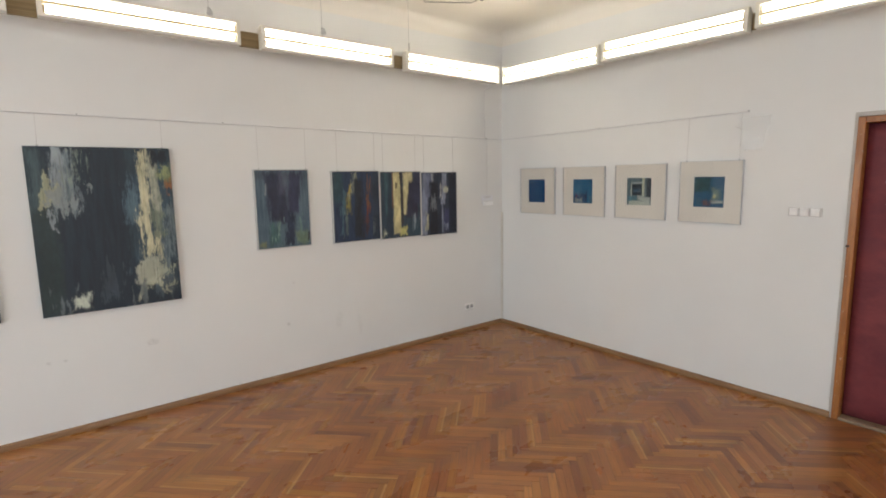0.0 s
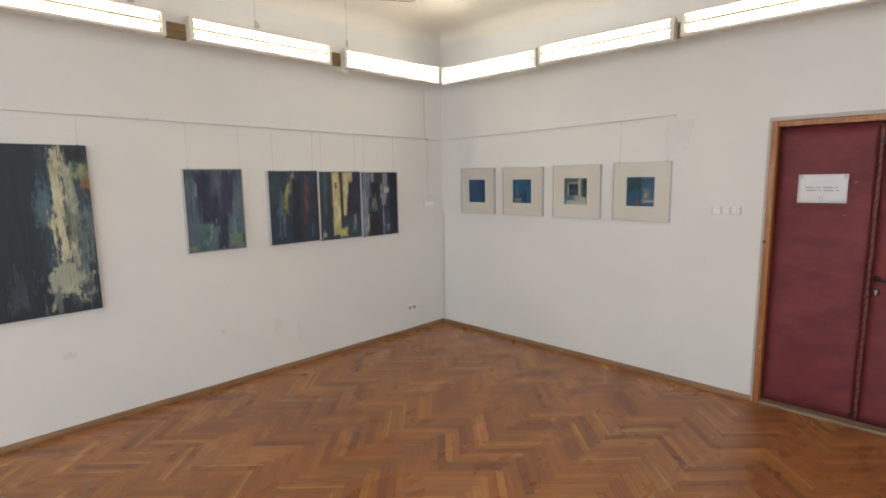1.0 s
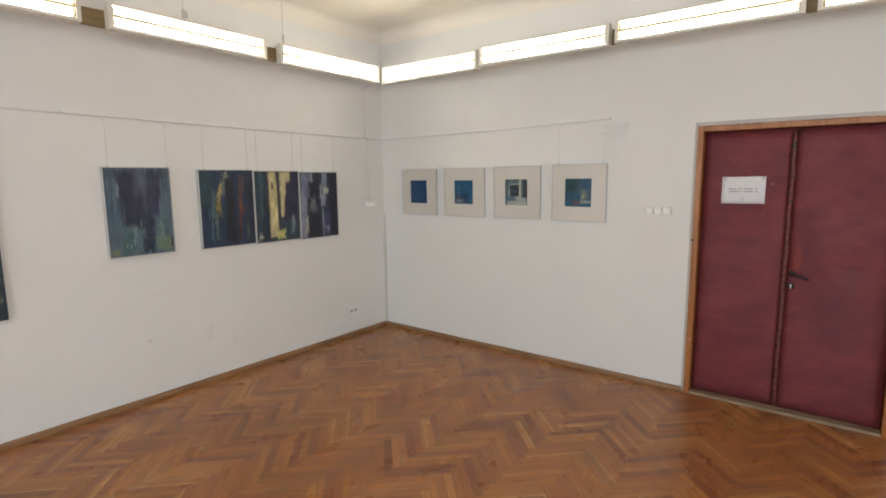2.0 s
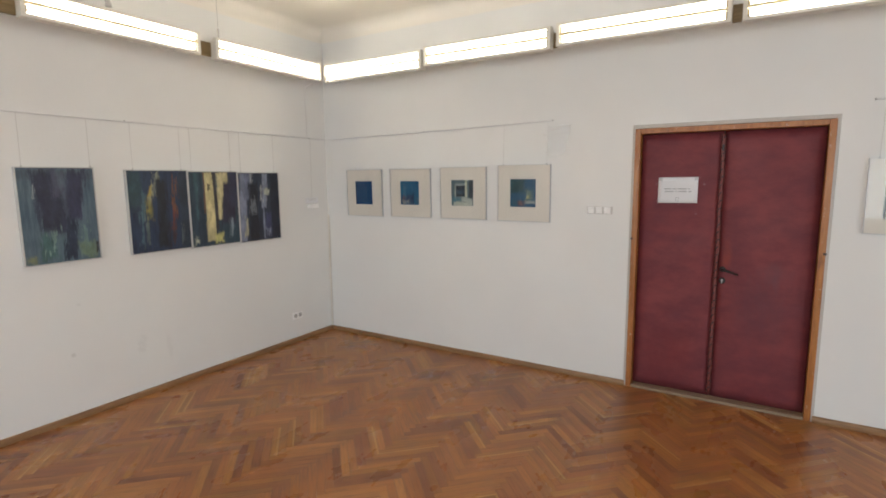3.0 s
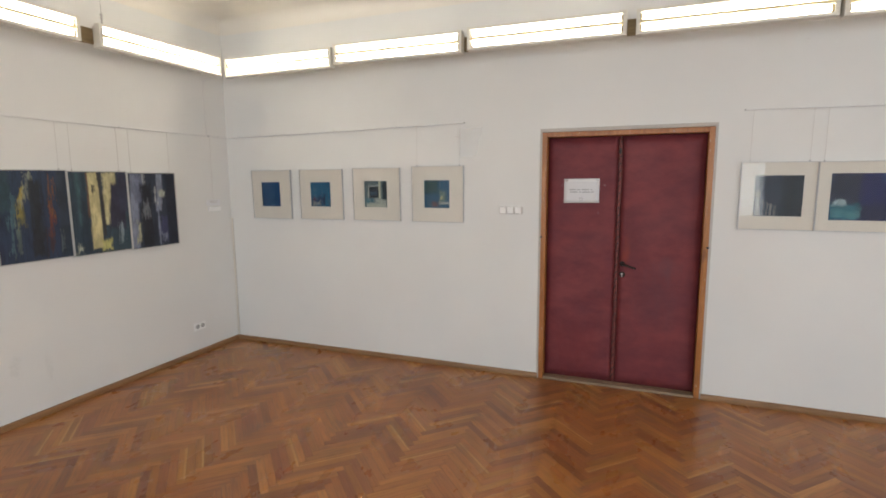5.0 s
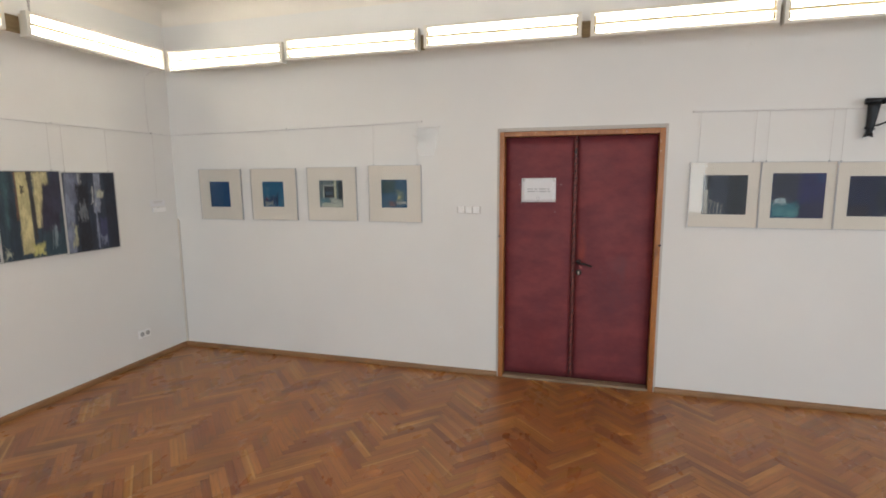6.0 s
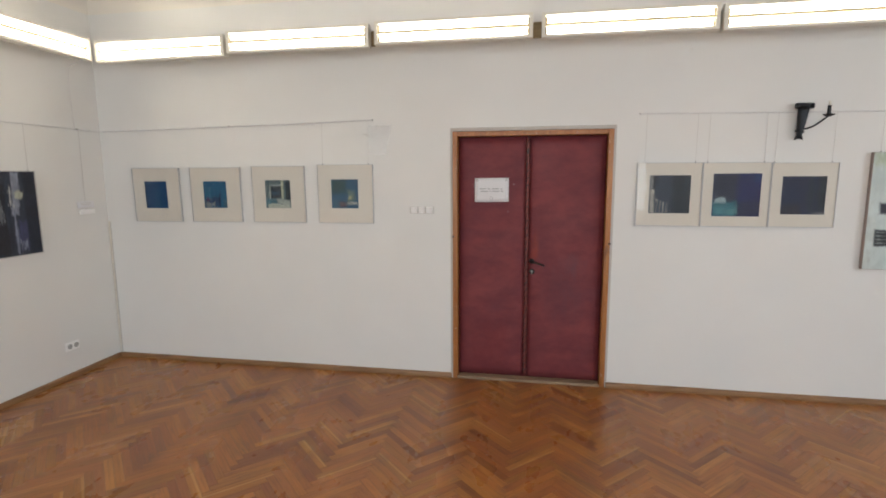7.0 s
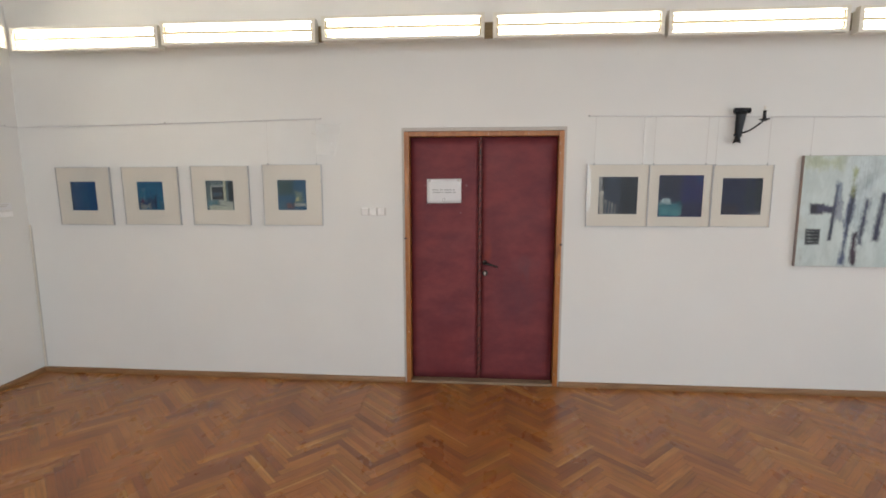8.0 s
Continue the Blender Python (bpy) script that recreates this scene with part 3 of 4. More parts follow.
# ---- fluorescent lights on suspended boards ----
LAMP_Z, LAMP_H, LAMP_OUT = 2.718, 0.168, 0.40


def light_unit(length):
    """A tray luminaire with two tubes; x along, y into the wall, z up from its lower edge; front at y=0."""
    ob = thing("fluorescent_light", Matrix(), "lit twin-tube fluorescent light in a cream metal tray", "light fixture", "fluorescent lights along the walls")
    h, d, r = length / 2, 0.075, 0.019
    tray = bmesh.new()
    box(tray, -h, h, 0, d, 0, r), box(tray, -h, h, 0, 0.050, LAMP_H - r, LAMP_H), box(tray, -h, h, d - 0.006, d, r, LAMP_H - r)
    box(tray, -h, -h + 0.026, 0, d - 0.006, r, LAMP_H - r), box(tray, h - 0.026, h, 0, d - 0.006, r, LAMP_H - r)
    part("housing", tray, ENAMEL, ob)
    ref = bmesh.new()
    prof = ((0.004, r), (0.040, 0.026), (0.062, 0.042), (0.058, 0.062), (0.030, LAMP_H / 2 - 0.004), (0.030, LAMP_H / 2 + 0.004), (0.058, LAMP_H - 0.062), (0.062, LAMP_H - 0.042), (0.066, LAMP_H - r))
    a, b = ([ref.verts.new((x, y, z)) for y, z in prof] for x in (-h + 0.022, h - 0.022))
    for i in range(len(prof) - 1):
        ref.faces.new((a[i], b[i], b[i + 1], a[i + 1]))
    part("reflector", ref, REFLECTOR, ob)
    part("rib", slab(-h + 0.022, h - 0.022, -0.004, 0.006, LAMP_H / 2 - 0.010, LAMP_H / 2 + 0.010, bevel=0.002), RIBPLASTIC, ob, "yellowed plastic middle rib")
    for z in (0.050, LAMP_H - 0.050):
        part("tube", rod(bmesh.new(), (-h + 0.040, 0.026, z), (h - 0.040, 0.026, z), 0.019, sides=14), TUBE, ob, "glowing white fluorescent tube", True)
        for s in (-1, 1):
            part("tube_holder", slab(min(s * (h - 0.022), s * (h - 0.040)), max(s * (h - 0.022), s * (h - 0.040)), 0.012, 0.056, z - 0.020, z + 0.020, bevel=0.003), RIB, ob, "yellowed lamp holder")
    return ob


# front faces: along the door wall at x = -LAMP_OUT, along the north wall at y = -LAMP_OUT
EAST_LAMPS = ((-0.405, -1.572), (-1.597, -2.763), (-2.810, -3.980), (-4.058, -5.190), (-5.238, -6.395), (-6.460, -7.625))
NORTH_LAMPS = ((-1.605, -0.410), (-2.897, -1.729), (-4.215, -3.056), (-5.530, -4.358), (-6.830, -5.660))
first = light_unit(1.168)
first.matrix_world = on_east(sum(EAST_LAMPS[0]) / 2, LAMP_Z - 0.014) @ pose(0, -LAMP_OUT, 0)
for k, (a, b) in enumerate(EAST_LAMPS[1:]):
    lift = (0.004, 0.012, 0.006, -0.004, -0.01)[k]
    copy_thing(first, on_east((a + b) / 2, LAMP_Z + lift) @ pose(0, -LAMP_OUT, 0, 0, 0.25 - 0.1 * k))
for k, (a, b) in enumerate(NORTH_LAMPS):
    copy_thing(first, on_north((a + b) / 2, LAMP_Z + (0.0, 0.012, 0.020, 0.024, 0.026)[k]) @ pose(0, -LAMP_OUT + 0.01, 0, 0, 0.2))
for m, x0, x1 in ((on_east(0.0, LAMP_Z), 0.50, 7.9), (on_north(0.0, LAMP_Z), ROOM_W + 0.02, -0.40)):
    beam = thing("mounting_board", m, "brown wooden board carrying the fluorescent lights", "lighting board")
    part("board", slab(x0, x1, -LAMP_OUT + 0.080, -LAMP_OUT + 0.100, 0.024, 0.135, bevel=0.003), BOARD, beam)
    n = 5
    for k in range(n):
        x = x0 + 0.25 + (x1 - x0 - 0.5) * k / (n - 1)
        part("bracket", slab(x - 0.015, x + 0.015, -LAMP_OUT + 0.100, 0.0, 0.108, 0.130), STEEL, beam, "flat steel wall bracket")


def suspension(x, cone):
    ob = thing("suspension_cable", on_north(x, LAMP_Z + LAMP_H + 0.008), "thin steel cable holding the light from the ceiling", "cable", "suspension cables of the lights")
    y = -LAMP_OUT + 0.05
    part("wire", rod(bmesh.new(), (0, y, 0.03), (0, y, CEIL - LAMP_Z - LAMP_H), 0.0016, sides=6), STEEL, ob)
    part("clip", turned([(0.006, -0.004), (0.007, 0.016), (0.003, 0.022), (0.007, 0.030), (0.007, 0.062), (0.010, 0.070), (0.003, 0.078)], 10, pose(0, y, 0)), STEEL, ob, "galvanised metal clip", True)
    if cone:
        part("cone", turned([(0.020, 0.020), (0.022, 0.026), (0.018, 0.044), (0.010, 0.060), (0.006, 0.066)], 18, pose(0, y - 0.024, 0)), PALEFRAME, ob, "small white plastic cone", True)


for x, cone in ((-1.536, False), (-2.387, True), (-3.250, True), (-4.115, True)):
    suspension(x, cone)

# ---- picture rails ----
def rail(name, m, x0, z0, x1, z1):
    ob = thing(name, m, "thin white picture rail screwed to the wall", "picture rail")
    bm = bent([(x0 + (x1 - x0) * k / 6, -0.008, z0 + (z1 - z0) * k / 6 - 0.004 * math.sin(math.pi * k / 6)) for k in range(7)], 0.0068, 6)
    part("rail", bm, RAIL, ob)
    n = max(2, int(abs(x1 - x0) / 0.9))
    for k in range(n + 1):
        x, z = x0 + (x1 - x0) * k / n, z0 + (z1 - z0) * k / n
        part("screw", turned([(0.006, 0), (0.007, 0.010), (0.004, 0.014)], 8, pose(x, 0, z, 90)), STEEL, ob, "", True)


rail("picture_rail", on_north(0), -6.9, 2.250, -0.27, 2.183)
rail("picture_rail", on_north(0), -0.25, 2.183, -0.008, 2.178)
rail("picture_rail", on_east(0), 0.008, 2.178, 2.655, 2.226)
rail("picture_rail", on_east(0), 4.800, 2.225, 8.1, 2.190)


# ---- pictures ----
def wires(ob, xs, top, rail_z, base_z, y=-0.014):
    """Cords from the rail down to the upper edge of a picture, with small hooks."""
    for x in xs:
        part("hanging_cord", rod(bmesh.new(), (x, y, top), (x + 0.004, -0.010, rail_z - base_z), 0.0012, sides=6), CORD, ob, "thin grey hanging cord")
        part("hook", slab(x - 0.005, x + 0.005, y - 0.003, y + 0.003, top - 0.006, top + 0.010, bevel=0.002), STEEL, ob)


def canvas(m, w, h, paint, label, cords=(), rail_z=2.17, edge=CANVAS_EDGE, depth=0.030, border=None, group="paintings on the wall"):
    ob = thing("painting", m, label, "painting", group)
    base_z = m.translation.z
    b = 0.0
    if border:
        b = 0.007
        rim = bmesh.new()
        for x0, x1, z0, z1 in ((-w / 2, -w / 2 + b, 0, h), (w / 2 - b, w / 2, 0, h), (-w / 2 + b, w / 2 - b, 0, b), (-w / 2 + b, w / 2 - b, h - b, h)):
            box(rim, x0, x1, -depth - 0.003, -0.002, z0, z1)
        part("picture_frame", rim, border, ob, "thin pale metal frame")
    part("stretcher", slab(-w / 2 + b, w / 2 - b, -depth + 0.0015, -0.002, b, h - b, bevel=0.0 if border else 0.004), edge, ob, "canvas wrapped over its stretcher")
    part("painted_canvas", picture_face(w - 2 * b - 0.004, h - 2 * b - 0.004, -depth, b + 0.002), paint, ob)
    wires(ob, cords, h, rail_z, base_z)
    return ob


def framed_print(m, w, h, win, paint, label, cords=(), rail_z=2.21, tilt=0.0, border=ALU, group="framed prints"):
    """Mounted print behind glass; win is the print's x0, x1, z0, z1 within the frame."""
    ob = thing("framed_print", m @ pose(0, -0.002, 0, tilt), label, "framed print", group)
    d, b = 0.018, 0.0036
    rim = bmesh.new()
    for x0, x1, z0, z1 in ((-w / 2, -w / 2 + b, 0, h), (w / 2 - b, w / 2, 0, h), (-w / 2 + b, w / 2 - b, 0, b), (-w / 2 + b, w / 2 - b, h - b, h)):
        box(rim, x0, x1, -d - 0.001, 0, z0, z1)
    part("picture_frame", rim, border, ob, "narrow grey metal frame")
    x0, x1, z0, z1 = win
    mount = bmesh.new()
    for a0, a1, c0, c1 in ((-w / 2 + b, x0, b, h - b), (x1, w / 2 - b, b, h - b), (x0, x1, b, z0), (x0, x1, z1, h - b)):
        box(mount, a0, a1, -d + 0.006, -0.004, c0, c1)
    part("mount", mount, MOUNT, ob, "cream mount card")
    art = picture_face(x1 - x0 + 0.004, z1 - z0 + 0.004, -d + 0.0085, z0 - 0.002)
    bmesh.ops.translate(art, verts=art.verts, vec=((x0 + x1) / 2, 0, 0))
    part("print", art, paint, ob)
    pane_part(slab(-w / 2 + b, w / 2 - b, -d + 0.001, -d + 0.003, b, h - b), ob, "clear glass pane")
    wires(ob, cords, h, rail_z, m.translation.z)
    return ob


big = Paint("large_abstract_painting", (0.009, 0.016, 0.027), (0.013, 0.025, 0.039), 1.0, wobble=0.07)
big.stroke(0.0, 0.0, 0.16, 0.66, (0.020, 0.038, 0.040), 0.03, 0.05)
big.stroke(0.0, 0.64, 0.12, 1.0, (0.050, 0.085, 0.095), 0.04, 0.10)
big.stroke(0.12, 0.64, 0.32, 1.0, (0.17, 0.21, 0.23), 0.04, 0.20, 0.95)
big.stroke(0.16, 0.74, 0.24, 1.0, (0.30, 0.34, 0.36), 0.03, 0.22, 0.8)
big.stroke(0.27, 0.80, 0.36, 1.0, (0.22, 0.27, 0.22), 0.03, 0.25, 0.7)
big.stroke(0.07, 0.66, 0.15, 0.86, (0.46, 0.46, 0.30), 0.02, 0.30, 0.85, "daub")
big.stroke(0.15, 0.62, 0.32, 0.70, (0.30, 0.34, 0.34), 0.02, 0.30, 0.8, "daub")
big.stroke(0.11, 0.50, 0.14, 0.62, (0.30, 0.34, 0.36), 0.01, 0.08, 0.8, "brush", -0.2)
big.stroke(0.66, 0.25, 1.0, 1.0, (0.036, 0.070, 0.095), 0.06, 0.16)
big.stroke(0.66, 0.55, 0.76, 0.85, (0.09, 0.15, 0.19), 0.03, 0.22, 0.8)
big.stroke(0.80, 0.05, 1.0, 0.60, (0.075, 0.11, 0.13), 0.05, 0.22, 0.85)
big.stroke(0.88, 0.20, 0.98, 0.62, (0.20, 0.25, 0.26), 0.04, 0.30, 0.6)
big.stroke(0.74, 0.52, 0.83, 1.0, (0.58, 0.54, 0.35), 0.02, 0.13)
big.stroke(0.74, 0.30, 0.86, 0.60, (0.62, 0.58, 0.38), 0.02, 0.15, 1.0, "brush", -0.05)
big.stroke(0.79, 0.52, 0.90, 0.97, (0.42, 0.42, 0.31), 0.03, 0.24, 0.7)
big.stroke(0.83, 0.45, 0.92, 0.95, (0.20, 0.24, 0.18), 0.03, 0.28, 0.85, "daub")
big.stroke(0.88, 0.80, 1.0, 0.91, (0.28, 0.32, 0.15), 0.02, 0.10, 0.95, "daub")
big.stroke(0.95, 0.68, 1.0, 0.79, (0.36, 0.14, 0.04), 0.02, 0.18, 0.8, "daub")
big.stroke(0.86, 0.91, 0.98, 0.99, (0.010, 0.018, 0.028), 0.02, 0.08)
big.stroke(0.66, 0.14, 0.78, 0.26, (0.40, 0.42, 0.36), 0.02, 0.20, 0.9, "daub")
big.stroke(0.74, 0.10, 0.86, 0.20, (0.55, 0.55, 0.40), 0.02, 0.20, 0.9, "daub")
big.stroke(0.84, 0.15, 0.97, 0.24, (0.42, 0.44, 0.32), 0.02, 0.22, 0.8, "daub")
big.stroke(0.69, 0.13, 0.84, 0.29, (0.50, 0.51, 0.40), 0.02, 0.14, 0.85, "daub")
big.stroke(0.64, 0.02, 0.74, 0.14, (0.17, 0.20, 0.20), 0.02, 0.26, 0.8)
big.stroke(0.19, 0.02, 0.33, 0.115, (0.62, 0.66, 0.54), 0.02, 0.08, 1.0, "daub")
big.stroke(0.12, 0.02, 0.20, 0.12, (0.16, 0.19, 0.20), 0.02, 0.3, 0.7)
big.stroke(0.42, 0.05, 0.58, 0.25, (0.06, 0.08, 0.10), 0.02, 0.35, 0.6)
canvas(on_north(-3.942, 0.860), 0.855, 1.145, big.scratches((0.055, 0.085, 0.12), (0.008, 0.013, 0.020), 0.22).done(), "large dark abstract painting with cream and grey strokes", (-0.349, 0.384), 2.222)

side = Paint("dim_abstract_painting", (0.015, 0.024, 0.032), (0.06, 0.08, 0.07), 2.0)
side.stroke(0.55, 0.2, 0.95, 0.9, (0.20, 0.22, 0.18), 0.05, 0.2)
canvas(on_north(-5.014, 0.868), 0.855, 1.145, side.done(), "large dark abstract painting on bare canvas", (-0.349, 0.384), 2.232)

one = Paint("violet_abstract_painting", (0.052, 0.088, 0.122), (0.100, 0.152, 0.192), 3.0)
one.stroke(0.0, 0.88, 1.0, 1.0, (0.07, 0.10, 0.13), 0.03, 0.05, 0.7)
one.stroke(0.19, 0.34, 0.50, 0.97, (0.026, 0.030, 0.062), 0.05, 0.10, 1.0, "brush", -0.12)
one.stroke(0.34, 0.28, 0.62, 0.80, (0.030, 0.036, 0.070), 0.05, 0.14, 1.0, "brush", -0.15)
one.stroke(0.58, 0.42, 0.84, 0.98, (0.036, 0.040, 0.085), 0.04, 0.12, 1.0, "brush", 0.15)
one.stroke(0.42, 0.70, 0.60, 0.97, (0.10, 0.11, 0.17), 0.04, 0.16, 0.6)
one.stroke(0.55, 0.35, 0.60, 0.75, (0.09, 0.13, 0.18), 0.02, 0.2, 0.6)
one.stroke(0.15, 0.68, 0.19, 0.82, (0.30, 0.34, 0.36), 0.01, 0.15, 0.8)
one.stroke(0.20, 0.02, 0.45, 0.33, (0.055, 0.12, 0.12), 0.05, 0.22)
one.stroke(0.34, 0.12, 0.46, 0.34, (0.24, 0.36, 0.32), 0.03, 0.30, 0.8)
one.stroke(0.46, 0.05, 0.56, 0.30, (0.13, 0.22, 0.26), 0.03, 0.28, 0.7)
one.stroke(0.54, 0.02, 0.70, 0.45, (0.024, 0.034, 0.066), 0.03, 0.18, 1.0, "brush", 0.2)
one.stroke(0.72, 0.03, 0.95, 0.20, (0.20, 0.28, 0.17), 0.04, 0.16, 0.8, "daub")
one.stroke(0.76, 0.18, 0.84, 0.42, (0.20, 0.32, 0.28), 0.03, 0.30, 0.6)
one.stroke(0.0, 0.0, 0.14, 0.08, (0.26, 0.27, 0.12), 0.03, 0.10, 0.8, "daub")
one.stroke(0.96, 0.07, 1.0, 0.2, (0.03, 0.02, 0.02), 0.01, 0.03)
canvas(on_north(-2.664, 1.176), 0.478, 0.672, one.scratches((0.16, 0.22, 0.24), (0.02, 0.024, 0.05), 0.48).done(), "blue and violet abstract painting in a thin pale frame", (-0.19, 0.226), 2.208, border=PALEFRAME)

tri1 = Paint("dark_abstract_with_orange", (0.012, 0.020, 0.046), (0.024, 0.044, 0.092), 4.0)
tri1.stroke(0.0, 0.55, 0.22, 1.0, (0.028, 0.068, 0.090), 0.04, 0.14)
tri1.stroke(0.16, 0.10, 0.24, 0.75, (0.08, 0.17, 0.21), 0.02, 0.22, 0.8, "brush", 0.12)
tri1.stroke(0.22, 0.08, 0.30, 0.45, (0.15, 0.20, 0.17), 0.02, 0.30, 0.6)
tri1.stroke(0.30, 0.50, 0.38, 0.84, (0.42, 0.31, 0.06), 0.015, 0.16, 0.95, "brush", 0.15)
tri1.stroke(0.28, 0.40, 0.40, 0.62, (0.16, 0.15, 0.05), 0.03, 0.28, 0.7)
tri1.stroke(0.36, 0.62, 0.50, 0.98, (0.30, 0.32, 0.24), 0.02, 0.32, 0.7, "brush", 0.2)
tri1.stroke(0.69, 0.25, 0.77, 0.70, (0.16, 0.040, 0.028), 0.02, 0.22, 0.95, "brush", 0.1)
tri1.stroke(0.72, 0.50, 0.80, 0.90, (0.20, 0.085, 0.035), 0.02, 0.28, 0.8, "brush", 0.12)
tri1.stroke(0.66, 0.05, 0.78, 0.32, (0.07, 0.030, 0.030), 0.02, 0.28, 0.7)
tri1.stroke(0.44, 0.05, 0.62, 0.9, (0.016, 0.022, 0.032), 0.03, 0.12)
tri1.stroke(0.84, 0.0, 1.0, 1.0, (0.024, 0.038, 0.062), 0.03, 0.06)
tri1.stroke(0.86, 0.10, 0.90, 0.32, (0.14, 0.19, 0.18), 0.01, 0.25, 0.6)
tri2 = Paint("dark_abstract_with_cream", (0.016, 0.030, 0.048), (0.032, 0.062, 0.090), 5.0, wobble=0.03)
tri2.stroke(0.10, 0.35, 0.18, 1.0, (0.055, 0.130, 0.150), 0.03, 0.10, 0.8)
tri2.stroke(0.16, 0.0, 0.28, 0.70, (0.020, 0.034, 0.058), 0.03, 0.08, 0.8)
tri2.stroke(0.66, 0.0, 1.0, 0.45, (0.028, 0.060, 0.085), 0.04, 0.10, 0.9)
tri2.stroke(0.30, 0.06, 0.49, 1.0, (0.60, 0.53, 0.28), 0.015, 0.03)
tri2.stroke(0.27, 0.45, 0.31, 1.0, (0.17, 0.085, 0.050), 0.01, 0.05, 0.8)
tri2.stroke(0.36, 0.76, 0.41, 0.84, (0.05, 0.045, 0.035), 0.01, 0.06, 0.9)
tri2.stroke(0.55, 0.34, 0.80, 1.0, (0.58, 0.52, 0.29), 0.02, 0.05)
tri2.stroke(0.66, 0.28, 0.97, 0.86, (0.026, 0.024, 0.052), 0.03, 0.06, 1.0, "brush", 0.16)
tri2.stroke(0.82, 0.50, 1.0, 1.0, (0.030, 0.032, 0.068), 0.03, 0.06, 1.0)
tri2.stroke(0.49, 0.20, 0.55, 1.0, (0.042, 0.038, 0.044), 0.012, 0.04, 1.0, "brush", -0.05)
tri2.stroke(0.46, 0.02, 0.64, 0.15, (0.56, 0.53, 0.20), 0.02, 0.10, 1.0, "daub")
tri2.stroke(0.04, 0.02, 0.14, 0.17, (0.50, 0.52, 0.40), 0.02, 0.16, 0.9, "daub")
tri2.stroke(0.80, 0.12, 0.86, 0.38, (0.26, 0.33, 0.38), 0.015, 0.16, 0.8)
tri3 = Paint("dark_abstract_with_grey", (0.014, 0.018, 0.034), (0.026, 0.036, 0.060), 6.0, wobble=0.04)
tri3.stroke(0.0, 0.0, 0.17, 1.0, (0.21, 0.24, 0.33), 0.03, 0.05, 1.0, "brush", 0.06)
tri3.stroke(0.12, 0.60, 0.30, 1.0, (0.16, 0.18, 0.27), 0.03, 0.10, 0.9)
tri3.stroke(0.10, 0.10, 0.20, 0.34, (0.46, 0.45, 0.30), 0.02, 0.18, 0.85)
tri3.stroke(0.27, 0.66, 0.33, 1.0, (0.44, 0.46, 0.48), 0.015, 0.16, 0.85)
tri3.stroke(0.22, 0.0, 0.46, 0.86, (0.012, 0.014, 0.024), 0.03, 0.08)
tri3.stroke(0.26, 0.44, 0.40, 0.62, (0.22, 0.24, 0.27), 0.015, 0.34, 0.7)
tri3.stroke(0.56, 0.48, 0.70, 1.0, (0.24, 0.27, 0.35), 0.02, 0.06, 1.0, "brush", 0.10)
tri3.stroke(0.56, 0.02, 0.61, 0.55, (0.19, 0.22, 0.30), 0.015, 0.06)
tri3.stroke(0.62, 0.69, 0.76, 0.76, (0.56, 0.57, 0.46), 0.02, 0.10, 0.95, "daub")
tri3.stroke(0.50, 0.60, 0.56, 0.84, (0.50, 0.52, 0.52), 0.015, 0.20, 0.85)
tri3.stroke(0.63, 0.04, 0.80, 0.42, (0.055, 0.062, 0.150), 0.03, 0.12, 0.9)
tri3.stroke(0.66, 0.03, 0.74, 0.16, (0.26, 0.29, 0.38), 0.02, 0.16, 0.8)
tri3.stroke(0.78, 0.0, 1.0, 1.0, (0.012, 0.017, 0.034), 0.03, 0.05)
for x0, x1, z0, p, what, cords, rz in ((-2.203, -1.697, 1.166, tri1, "dark abstract painting with yellow and orange streaks", (-0.186, 0.211), 2.205), (-1.695, -1.203, 1.158, tri2, "dark abstract painting with two cream bands", (-0.195, 0.193), 2.199), (-1.201, -0.717, 1.149, tri3, "dark abstract painting with grey vertical bands", (-0.189, 0.202), 2.190)):
    canvas(on_north((x0 + x1) / 2, z0), x1 - x0, 0.667, p.scratches((0.11, 0.16, 0.23), (0.008, 0.011, 0.018), 0.48).done(), what, cords, rz, border=PALEFRAME, group="triptych panels")

# four small blue prints beside the corner
p1 = Paint("deep_blue_print", (0.012, 0.062, 0.165), (0.014, 0.085, 0.205), 7.0, 0.6)
p1.stroke(0.0, 0.0, 0.08, 1.0, (0.008, 0.03, 0.08), 0.03, 0.05, 0.7)
p1.stroke(0.20, 0.84, 0.26, 0.97, (0.20, 0.30, 0.36), 0.02, 0.1, 0.6)
p1.stroke(0.4, 0.0, 0.7, 0.7, (0.018, 0.105, 0.215), 0.1, 0.1, 0.6)
p2 = Paint("blue_print_with_figures", (0.014, 0.095, 0.200), (0.022, 0.150, 0.250), 8.0, 0.6, fray=0.11)
p2.stroke(0.0, 0.0, 0.70, 0.42, (0.040, 0.060, 0.130), 0.06, 0.28, 0.8, "daub")
p2.stroke(0.10, 0.02, 0.48, 0.22, (0.34, 0.36, 0.34), 0.03, 0.25, 0.8, "daub")
p2.stroke(0.22, 0.30, 0.30, 0.75, (0.20, 0.30, 0.36), 0.02, 0.2, 0.7)
p2.stroke(0.12, 0.26, 0.24, 0.44, (0.14, 0.04, 0.10), 0.03, 0.2, 0.7, "daub")
p2.stroke(0.60, 0.05, 0.72, 0.55, (0.020, 0.045, 0.105), 0.03, 0.16)
p2.stroke(0.84, 0.04, 1.0, 0.32, (0.10, 0.20, 0.26), 0.03, 0.2, 0.7)
p3 = Paint("print_with_bright_windows", (0.060, 0.095, 0.110), (0.17, 0.22, 0.22), 9.0, 0.6, fray=0.11)
p3.stroke(0.20, 0.36, 0.64, 0.78, (0.018, 0.028, 0.040), 0.02, 0.03)
